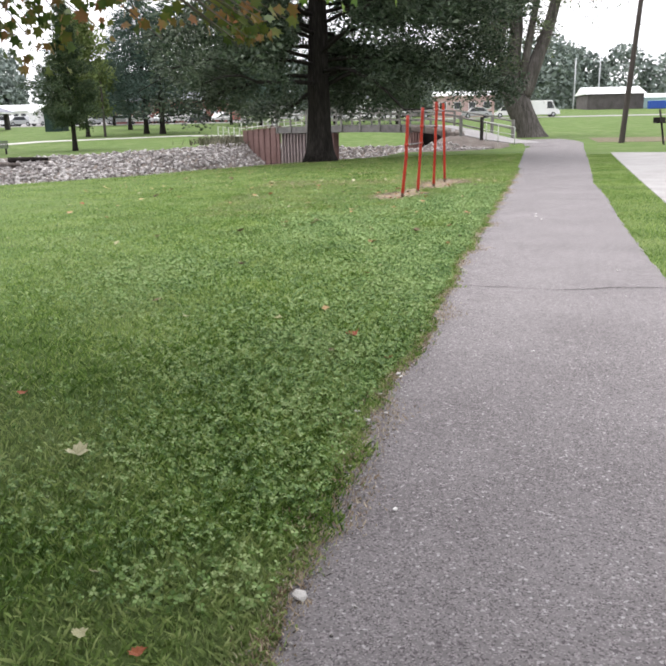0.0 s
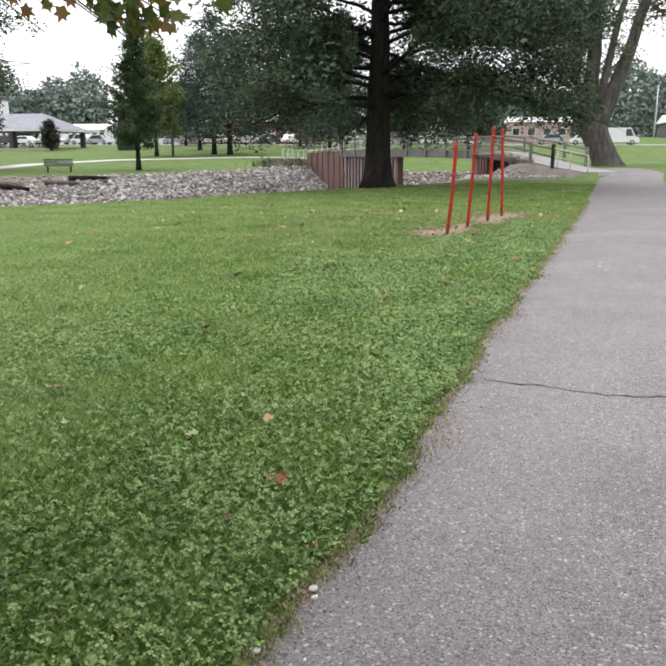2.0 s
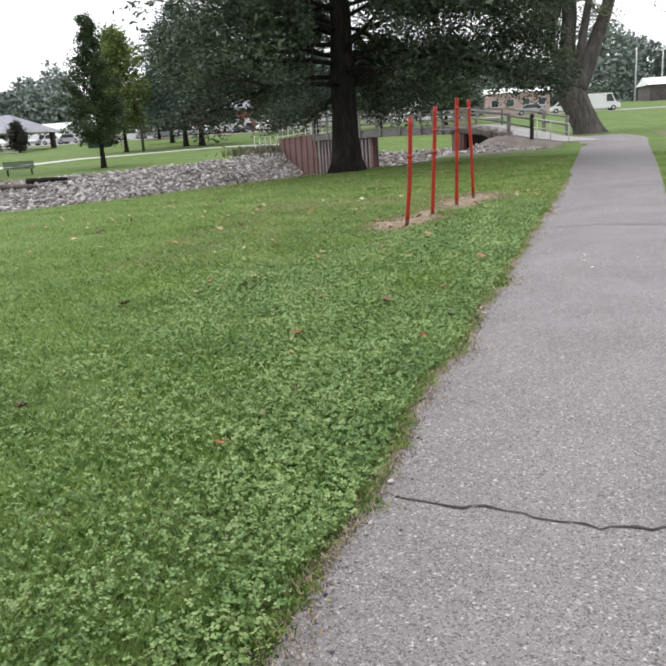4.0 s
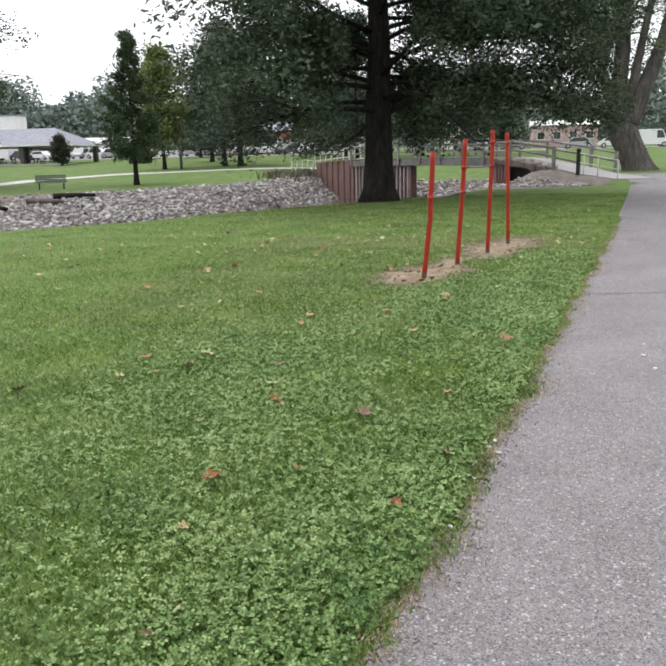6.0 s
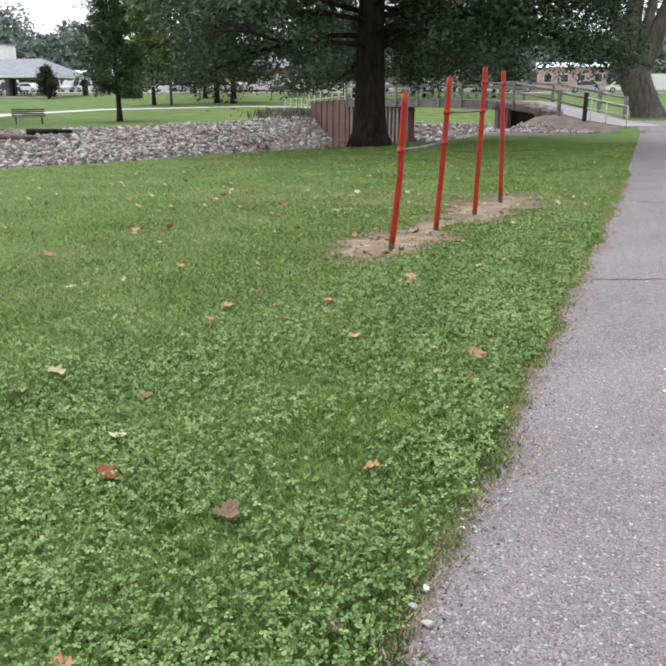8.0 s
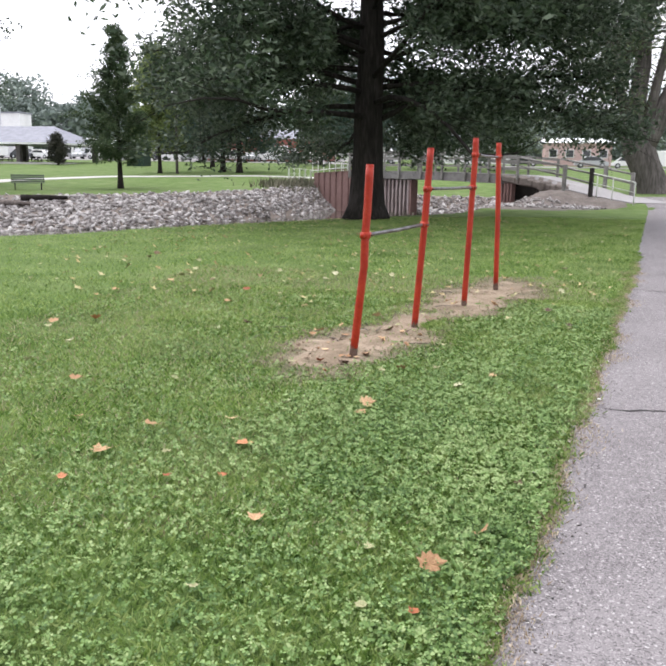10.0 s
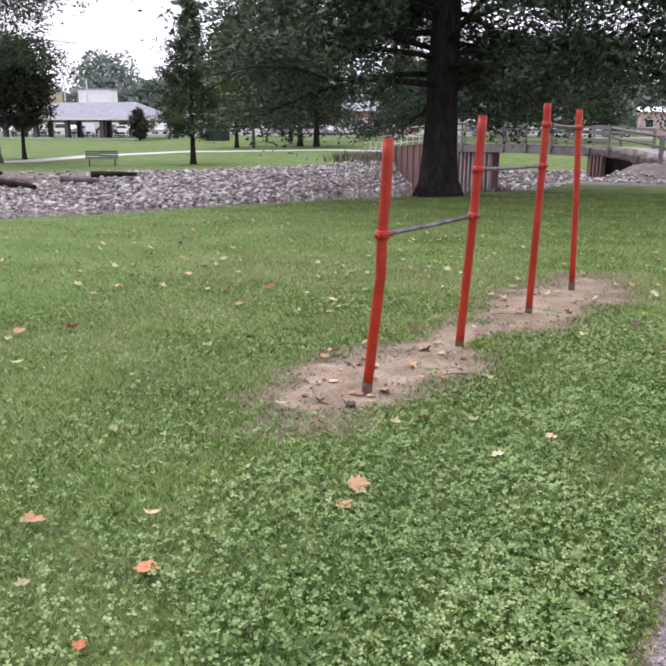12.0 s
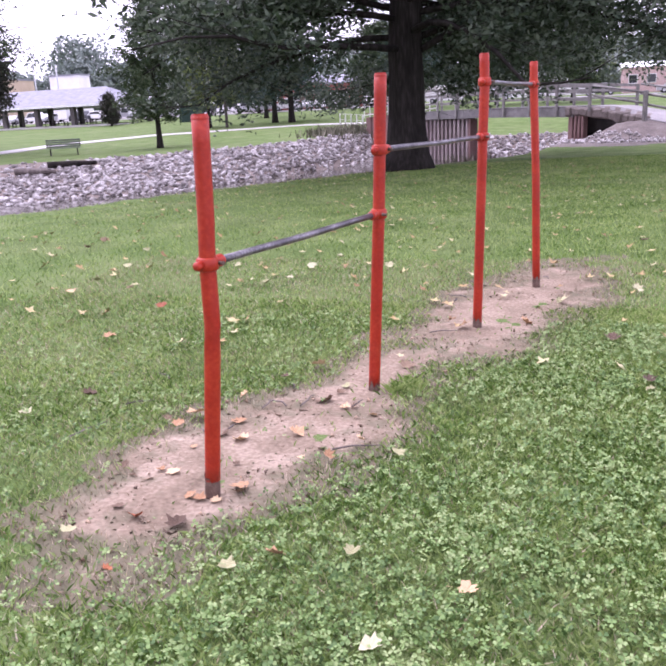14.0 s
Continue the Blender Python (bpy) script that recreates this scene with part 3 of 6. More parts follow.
for i, (x, y, h, g) in enumerate(((-28.1, 85, 15, 0.55), (-25.9, 84, 13, 0.6), (-14.5, 92, 16, 0.6), (-34.5, 98, 14, 0.5))):
    tree("pine_tree", (x, y, land_at(x, y)), h, g, "bluish green pine with low spreading boughs on the far lawn", "leaf_pine", first=0.16, reach=5.2, limbs=52, twigs=8, per_twig=34, leaf_size=0.3, droop=0.25, rise=0.1, shape=lambda v: (1 - v) ** 0.75 + 0.05, seed=31 + i, spread=0.3, group="pines on the far lawn", long=2.6)


# ---- exercise bars: four posts, three stepped bars ----
def exercise_bars():
    t = thing("exercise_bars", "red painted steel posts with three stepped chin-up bars in trodden soil", "exercise bars")
    lines = [
        [(0.63, 13.44, -0.25), (0.638, 13.44, 0.0), (0.67, 13.44, 0.34), (0.715, 13.44, 0.80), (0.718, 13.44, 1.05), (0.73, 13.44, 1.24), (0.743, 13.44, 1.62)],
        [(0.99, 14.88, -0.25), (0.995, 14.88, 0.0), (1.02, 14.88, 0.45), (1.055, 14.88, 1.06), (1.07, 14.88, 1.41), (1.085, 14.88, 1.80)],
        [(1.41, 16.35, -0.25), (1.415, 16.35, 0.0), (1.43, 16.35, 0.69), (1.445, 16.35, 1.40), (1.455, 16.35, 1.77), (1.45, 16.35, 1.96)],
        [(1.77, 17.78, -0.25), (1.765, 17.78, 0.0), (1.735, 17.78, 0.99), (1.695, 17.78, 1.785), (1.69, 17.78, 1.962)],
    ]
    feet = [0.085, 0.03, 0.045, 0.075]
    prnd_ = random.Random(2)
    for line in lines:
        fine = []
        for a, b in zip(line, line[1:]):
            fine += [tuple(np.array(a) + (np.array(b) - np.array(a)) * k / 4) for k in range(4)]
        fine.append(line[-1])
        bare = feet.pop(0)
        low_ = np.array(line)
        fine = [(float(np.interp(bare, low_[:, 2], low_[:, 0])), line[0][1], bare)] + [p for p in fine if p[2] > bare]
        foot = line[1]
        up = fine[0]
        post = tube("post", fine, [0.034] * len(fine), M["red"], t, sides=16)
        v, f = tube_rings([line[0], foot, tuple(np.array(foot) * 0.4 + np.array(up) * 0.6), tuple(np.array(up) + (0, 0, 0.012))], [0.0346] * 4, 24)
        for k in range(24):
            v[72 + k] = v[72 + k] + (0, 0, prnd_.uniform(-0.03, 0.03))
        link("post_foot", v, f[:-1], M["rust"], post, "bare soiled steel foot", smooth=True)
        bm = bmesh.new()
        bmesh.ops.create_cone(bm, cap_ends=True, segments=16, radius1=0.0355, radius2=0.031, depth=0.018, matrix=Matrix.Translation(Vector(line[-1])))
        part("cap", bm, M["red"], post, smooth=False)

    def on(i, z):
        p = np.array(lines[i])
        return np.array((np.interp(z, p[:, 2], p[:, 0]), p[0][1], z))
    for i, z0, z1 in ((0, 1.05, 1.06), (1, 1.41, 1.41), (2, 1.78, 1.785)):
        a, b = on(i, z0), on(i + 1, z1)
        d = (b - a) / np.linalg.norm(b - a)
        bar = tube("bar", [a - d * 0.05, a + d * 0.3, (a + b) / 2 + (0, 0, -0.004), b - d * 0.3, b + d * 0.05], [0.0165] * 5, M["steel"], t, sides=12, label="worn bare steel crossbar")
        for c, s in ((a, 1), (b, -1)):
            clamp = tube("clamp", [c + (0, 0, -0.028), c + (0, 0, -0.022), c + (0, 0, 0.022), c + (0, 0, 0.028)], [0.037, 0.0445, 0.0445, 0.037], M["red"], t, sides=16, label="red painted clamp with bolted lugs")
            tube("collar", [c + s * d * 0.035, c + s * d * 0.045, c + s * d * 0.085, c + s * d * 0.095], [0.022, 0.027, 0.026, 0.019], M["red"], clamp, sides=12)
            tube("lug", [c - s * d * 0.035, c - s * d * 0.07, c - s * d * 0.078], [0.02, 0.018, 0.01], M["red"], clamp, sides=8)
            side = np.array((d[1], -d[0], 0))
            tube("bolt", [c + side * 0.036 + s * d * 0.03, c + side * 0.062 + s * d * 0.03], [0.009, 0.009], M["rust"], clamp, sides=6)
    return t


exercise_bars()


# ---- footbridge over the stream ----
def bp(along, across, z):
    p = BR_A + BR_U * along + BR_N * across
    return np.array((p[0], p[1], z))


BR_TURN = math.degrees(math.atan2(BR_U[1], BR_U[0]))


def bbox(name, a0, a1, c0, c1, z0, z1, material, parent, label="", bevel=0.0):
    p = bp((a0 + a1) / 2, (c0 + c1) / 2, (z0 + z1) / 2)
    return boxed(name, p, (abs(a1 - a0), abs(c1 - c0), abs(z1 - z0)), material, parent, BR_TURN, bevel, label)


def deck_z(a):
    return float(np.interp(a, (-3.6, 0, 1.7, 4.8, 6.4, 13, 21, 26, 31), (0.24, 0.64, 0.97, 1.47, 1.54, 1.64, 1.62, 1.35, 0.7)))


def footbridge():
    t = thing("footbridge", "low grey timber footbridge with weathered post-and-rail sides", "bridge")
    k = 6.1
    while k < 21.4:
        z = deck_z(k + 0.1)
        bbox("deck_plank", k, k + 0.285, -0.12, 2.75, z - 0.06, z, M["deck"], t, bevel=0.008)
        k += 0.3
    for c in (-0.06, 1.3, 2.68):
        for a0, a1 in ((6.0, 9.9), (9.9, 13.8), (13.8, 17.7), (17.7, 21.6)):
            p, q = bp(a0, c, deck_z(a0) - 0.28), bp(a1 - 0.01, c, deck_z(a1) - 0.28)
            bm = bmesh.new()
            n = 0.07 * np.array((*BR_N, 0))
            vs = [bm.verts.new(Vector(w + s * n + (0, 0, h))) for w in (p, q) for s in (-1, 1) for h in (-0.21, 0.21)]
            for f in ((0, 1, 3, 2), (4, 6, 7, 5), (0, 4, 5, 1), (2, 3, 7, 6), (0, 2, 6, 4), (1, 5, 7, 3)):
                bm.faces.new([vs[i] for i in f])
            part("girder", bm, M["deck"], t, "grey weathered timber edge beam" if c < 0 else "")
    for c, s in ((-0.2, -1), (2.83, 1)):
        stations = (4.9, 7.1, 9.1, 11.15, 13.2, 15.5, 17.4, 19.5, 21.4)
        for a in stations:
            z = deck_z(a)
            bbox("rail_post", a - 0.075, a + 0.075, c - 0.05, c + 0.05, z - (0.45 if a > 6 else 0.2), z + float(np.interp(a, (4.9, 9, 13), (0.96, 1.1, 1.24))), M["rail"], t, bevel=0.012)
        for h in (0.34, 0.72, 1.0):
            for a0, a1 in zip(stations, stations[1:]):
                e0, e1 = (float(np.interp(a, (4.9, 9, 13), (0.9, 1.04, 1.18))) for a in (a0, a1))
                p, q = bp(a0, c + s * -0.03 - s * 0.05, deck_z(a0) + h * e0), bp(a1, c + s * -0.03 - s * 0.05, deck_z(a1) + h * e1)
                d = q - p
                m = Matrix.Translation((p + q) / 2) @ Matrix.Rotation(radians(BR_TURN), 4, "Z") @ Matrix.Rotation(-math.atan2(d[2], np.hypot(d[0], d[1])), 4, "Y")
                bm = bmesh.new()
                bmesh.ops.create_cube(bm, size=1, matrix=m @ Matrix.Diagonal((np.linalg.norm(d) - 0.01, 0.045, 0.13 if h > 0.4 else 0.1, 1)))
                part("rail", bm, M["rail"], t)
    return t


footbridge()


def approach_fence(c, name, dark):
    t = thing(name, "post and rail fence beside the bridge ramp, one post dark", "fence")
    stations = (1.67, 0.0)
    for a in stations:
        z = deck_z(a)
        hot = dark and a == 0.0
        bbox("fence_post", a - 0.09, a + 0.09, c - 0.075, c + 0.075, z - 0.3, z + (1.27 if hot else 1.1), M["black"] if hot else M["rail"], t, "dark creosoted post" if hot else "", bevel=0.015)
    for h in (0.55, 1.0):
        for a0, a1 in ((4.8, 1.67), (1.67, 0.0)):
            tube("fence_rail", [bp(a0, c + 0.1, deck_z(a0) + h * 0.95), bp(a1, c + 0.1, deck_z(a1) + h)], [0.055, 0.055], M["rail"], t, sides=6)


approach_fence(-0.2, "ramp_fence", True)
approach_fence(2.83, "ramp_fence", False)


def pipe_rail():
    t = thing("pipe_handrail", "pale galvanised pipe handrail at the foot of the ramp", "handrail")
    a0, a1 = -0.15, -2.55
    for a in (-0.4, -1.3, -2.5):
        p = bp(a, -0.25, land_at(*bp(a, -0.25, 0)[:2]))
        top = float(np.interp(a, (-2.5, -0.4), (1.28, 1.62)))
        tube("upright", [p + (0, 0, -0.2), (p[0], p[1], top)], [0.024, 0.024], M["rail_white"], t, sides=8)
    tube("top_pipe", [bp(a0, -0.25, 1.66), bp(-2.45, -0.25, 1.30), bp(-2.52, -0.25, 1.26), bp(-2.54, -0.25, 1.18)], [0.026] * 4, M["rail_white"], t, sides=8)
    tube("lower_pipe", [bp(a0, -0.25, 1.2), bp(-2.5, -0.25, 0.85)], [0.02] * 2, M["rail_white"], t, sides=8)


pipe_rail()
rl = [tuple(bp(a, 0.0, 0)[:2]) for a in (6.1, 3, 0, -1.6, -2.2)]
rr = [tuple(bp(a, 2.6, 0)[:2]) for a in (6.1, 3, 0, -1.6, -2.6)]
ribbon("bridge_ramp", rr, rl, M["asphalt_road"], "pale paved ramp up to the footbridge", "ramp", rows=20, lift=0.03, cols=4)


def abutments():
    t = thing("stream_abutment", "brown painted sheet piling holding the far end of the bridge", "abutment")
    a = 21.5
    while a < 26.6:
        top = float(np.interp(a, (21.5, 26.6), (1.62, 1.4)))
        bbox("wall_sheet", a, a + 0.4, 0.0 + (0.07 if int(a / 0.42) % 2 else 0.0), 0.25, -2.0, top, M["pile"], t, bevel=0.03)
        a += 0.42
    bbox("wall_cap", 21.4, 26.75, -0.06, 0.32, 1.63, 1.70, M["pile"], t)
    a = 14.7
    while a < 21.4:
        bbox("timber_upright", a, a + 0.2, 0.05, 0.3, -2.0, 1.1, M["pile_pale"], t, "faded lilac-grey pile", bevel=0.03)
        a += 0.42
    # near-black sheet gives the gaps between the uprights their shade
    bbox("recess_shade_wall", 14.7, 21.4, 0.34, 0.6, -2.0, 1.1, M["black"], t, "backing wall coloured near-black for the recess's shade")
    bbox("side_wall", 14.5, 14.7, 0.1, 0.62, -2.0, 1.08, M["pile"], t)
    bbox("bearing_slab", 14.7, 21.5, 0.0, 2.6, 1.1, 1.18, M["deck"], t)
    u = thing("stream_abutment", "brown corrugated piling and dark recess under the ramp", "abutment")
    a = 5.35
    for i in range(4):
        bbox("wall_sheet", a, a + 0.16, -0.1, 0.2, -1.6, 1.3, M["pile"], u, bevel=0.03)
        a += 0.24
    # near-black sheet gives the hollow under the ramp its shade
    bbox("recess_shade_wall", 4.2, 6.3, 0.55, 0.8, -1.6, 1.12, M["black"], u, "backing wall coloured near-black for the recess's shade")
    bbox("end_wall", 6.3, 6.45, 0.0, 2.7, -1.6, 1.28, M["pile"], u)
    # the ramp's broken slab edge: a strip of uneven blocks of earth and concrete
    ernd = random.Random(14)
    e = 1.9
    while e < 6.3:
        w = ernd.uniform(0.3, 0.55)
        z = deck_z(e + w / 2) - 0.03
        p = bp(e + w / 2, 0.12 + ernd.uniform(-0.06, 0.06), z - 0.2)
        bm = box(bmesh.new(), p, (w + 0.06, 0.62, ernd.uniform(0.34, 0.52)), BR_TURN + ernd.uniform(-7, 7), 0.07, Matrix.Rotation(radians(ernd.uniform(-7, 7) - 6), 4, "Y"))
        part("broken_edge", bm, M["gravel"], u, "crumbled grey slab edge of the ramp")
        e += w


abutments()


def end_rails():
    t = thing("bridge_end_rail", "white painted railing with upright bars at the bridge end", "railing")
    for c in (-0.1, 2.7):
        for k in range(7):
            a = 21.8 + k * 0.84
            z = float(np.interp(a, (21.5, 26.6), (1.7, 1.42)))
            bbox("baluster", a - 0.03, a + 0.03, c - 0.02, c + 0.02, z - 0.05, z + 1.12, M["rail_white"], t)
        for h in (0.12, 1.1):
            tube("rail", [bp(21.6, c, 1.72 + h), bp(26.95, c, 1.42 + h)], [0.035, 0.035], M["rail_white"], t, sides=6)
    u = thing("garden_fence", "low pale wire fence leading off from the bridge end", "fence")
    for k in range(5):
        a = 27.3 + k * 0.9
        g = land_at(*bp(a, 0, 0)[:2])
        bbox("fence_post", a - 0.035, a + 0.035, -0.035, 0.035, g - 0.2, g + 1.25, M["rail_white"], u)
        if k < 4:
            for h in (0.4, 0.8, 1.2):
                g2 = land_at(*bp(a + 0.9, 0, 0)[:2])
                tube("wire", [bp(a, 0, g + h), bp(a + 0.9, 0, g2 + h)], [0.014, 0.014], M["rail_white"], u, sides=5)


end_rails()


# ---- riprap, mud and logs on the banks ----
def stone_shape(rnd):
    bm = bmesh.new()
    bmesh.ops.create_icosphere(bm, subdivisions=1, radius=0.5)
    for v in bm.verts:
        v.co *= rnd.uniform(0.72, 1.15)
        v.co.z *= 0.62
    me = bpy.data.meshes.new("stone")
    bm.to_mesh(me)
    bm.free()
    me.materials.append(M["rock_piece"])
    return me


def riprap():
    t = thing("riprap_bank", "bank of loose pale grey limestone riprap above the water", "stone bank")
    rnd = random.Random(5)
    shapes = [stone_shape(rnd) for i in range(9)]
    q = np.random.default_rng(5)
    X, Y = q.uniform(-29, 5, 60000), q.uniform(28, 67, 60000)
    b, a = -side_of(FARTOP, X, Y), side_of(CREST, X, Y)
    depth = b / bank_run(X)
    share = np.interp(X - 0.35 * (Y - 40), (-29, -24.5, -22), (0.0, 0.25, 1)) * np.interp(depth, (0, 0.12, 0.9, 1.1), (0.45, 1, 1, 0.35))
    ok = (a > 2.2) & (b > -0.1) & (depth < 1.08) & (q.random(60000) < share)
    size = q.uniform(0.10, 0.28, 60000) * q.choice((0.75, 1.0, 1.25), 60000)
    spots = [(float(x), float(y), float(w)) for x, y, w in zip(X[ok], Y[ok], size[ok])][:9800]
    spots.sort(key=lambda q: math.hypot(q[0] - 1.5, q[1] - 10))
    big = [q for q in spots if q[2] > 0.23 and q[0] < -7][:300]
    chosen = set(big)
    for x, y, s in big:
        ob = new("stone", shapes[rnd.randrange(9)])
        ob.parent = t
        ob.matrix_basis = pose(x, y, land_at(x, y) + s * 0.12, rnd.uniform(-35, 35), rnd.uniform(-35, 35), rnd.uniform(0, 360)) @ Matrix.Diagonal((s * rnd.uniform(0.9, 1.5), s, s * rnd.uniform(0.8, 1.2), 1))
    bm = bmesh.new()
    bmesh.ops.create_icosphere(bm, subdivisions=1, radius=0.5)
    bv = np.array([v.co for v in bm.verts])
    bf = np.array([[v.index for v in f.verts] for f in bm.faces])
    bm.free()
    r = np.random.default_rng(6)
    rest = np.array([q for q in spots if q not in chosen])
    n = len(rest)
    z = land(rest[:, 0], rest[:, 1]) + rest[:, 2] * 0.1
    w = r.uniform(0, 2 * math.pi, n)
    v = bv[None] * r.uniform(0.72, 1.18, (n, len(bv), 1)) * np.stack([rest[:, 2] * r.uniform(0.9, 1.5, n), rest[:, 2], rest[:, 2] * r.uniform(0.5, 0.85, n)], 1)[:, None]
    tip = r.normal(0, 0.35, (n, 1))
    zz = v[..., 2] + v[..., 0] * tip
    xx = v[..., 0] * np.cos(w)[:, None] - v[..., 1] * np.sin(w)[:, None] + rest[:, 0:1]
    yy = v[..., 0] * np.sin(w)[:, None] + v[..., 1] * np.cos(w)[:, None] + rest[:, 1:2]
    v = np.stack([xx, yy, zz + z[:, None]], -1).reshape(-1, 3)
    f = (bf[None] + (np.arange(n) * len(bv))[:, None, None]).reshape(-1, 3)
    tagged(arrays("loose_stone", v, f, M["rock"], t), kind="stuff")


def mound_stones():
    r = np.random.default_rng(19)
    al_, ac_ = r.uniform(-2.4, 5.2, 420), -r.uniform(1.3, 3.0, 420)
    x_, y_ = BR_A[0] + BR_U[0] * al_ + BR_N[0] * ac_, BR_A[1] + BR_U[1] * al_ + BR_N[1] * ac_
    w = r.uniform(0.04, 0.12, 420)
    c = np.stack([x_, y_, land(x_, y_) + w * 0.2], 1)
    o = np.array([(1, 0, 0), (0, 1, 0), (-1, 0, 0), (0, -1, 0), (0, 0, 0.8), (0, 0, -0.8)])
    v = c[:, None] + o[None] * r.uniform(0.6, 1.3, (420, 6, 1)) * w[:, None, None]
    f = np.array([(0, 1, 4), (1, 2, 4), (2, 3, 4), (3, 0, 4), (1, 0, 5), (2, 1, 5), (3, 2, 5), (0, 3, 5)])
    f = (f[None] + (np.arange(420) * 6)[:, None, None]).reshape(-1, 3)
    tagged(arrays("mound_gravel", v.reshape(-1, 3), f, M["rock"]), "pale loose stones round the foot of the ramp mound", "stones", kind="stuff")


def driftwood():
    rnd = random.Random(9)
    for i in range(13):
        x = -33 + i * 0.85 + rnd.uniform(-0.5, 0.5)
        y = 38.6 + (x + 33) * 0.45 - rnd.uniform(0, 6.0)
        l, a = rnd.uniform(1.2, 3.0), rnd.uniform(-0.2, 0.55)
        p = np.array((x, y, land_at(x, y) + 0.16))
        q = np.array((x + l * math.cos(a), y + l * math.sin(a), 0))
        q[2] = land_at(q[0], q[1]) + 0.18
        mid = (p + q) / 2 + (0, 0, rnd.uniform(0.0, 0.12))
        log = tube("driftwood_log", [p, mid, q], [0.17, 0.15, 0.09], M["bark_pale"] if i % 3 else M["bark"], None, sides=8)
        tagged(log, "weathered log lying on the muddy stream bank", "log", "logs on the bank")


riprap()
mound_stones()
driftwood()
wr = np.random.default_rng(23)
wx_ = np.concatenate([wr.normal(-14.6, 0.9, 420), wr.normal(-13.6, 0.5, 200), wr.normal(-4.2, 0.8, 120)])
wy_ = np.concatenate([wr.normal(62.3, 1.6, 420), wr.normal(64.6, 0.7, 200), wr.normal(57.0, 0.9, 120)])
wb = np.stack([wx_, wy_, land(wx_, wy_)], 1)
wt = np.stack([wr.normal(0, 0.25, len(wx_)), wr.normal(0, 0.25, len(wx_)), wr.uniform(0.25, 0.8, len(wx_))], 1)
wside = np.stack([np.full(len(wx_), 0.035), np.zeros(len(wx_)), np.zeros(len(wx_))], 1)
wv2 = np.stack([wb - wside, wb + wside, wb + wt * 0.6 + wside, wb + wt], 1).reshape(-1, 3)
tagged(arrays("bank_weeds", wv2, np.arange(len(wv2)).reshape(-1, 4), M["weed"]), "tangle of dry weeds beside the abutment", "weeds", kind="stuff")

# stream bed, mud and gravel show where the turf ends
me = ground.data
for extra in ("mud", "gravel"):
    me.materials.append(M[extra])
cx = np.empty(len(me.polygons) * 3)
me.polygons.foreach_get("center", cx)
cx = cx.reshape(-1, 3)
fa, fb = side_of(CREST, cx[:, 0], cx[:, 1]), -side_of(FARTOP, cx[:, 0], cx[:, 1])
dx, dy = cx[:, 0] - BR_A[0], cx[:, 1] - BR_A[1]
al, ac = dx * BR_U[0] + dy * BR_U[1], dx * BR_N[0] + dy * BR_N[1]
kind = np.where((fa > 0.9) & (fb > -0.2), 1, 0)
kind = np.where((al > -2.2) & (al < 6.6) & (ac > -4.6) & (ac < 3.1), 2, kind)
me.polygons.foreach_set("material_index", kind.astype(np.int32))


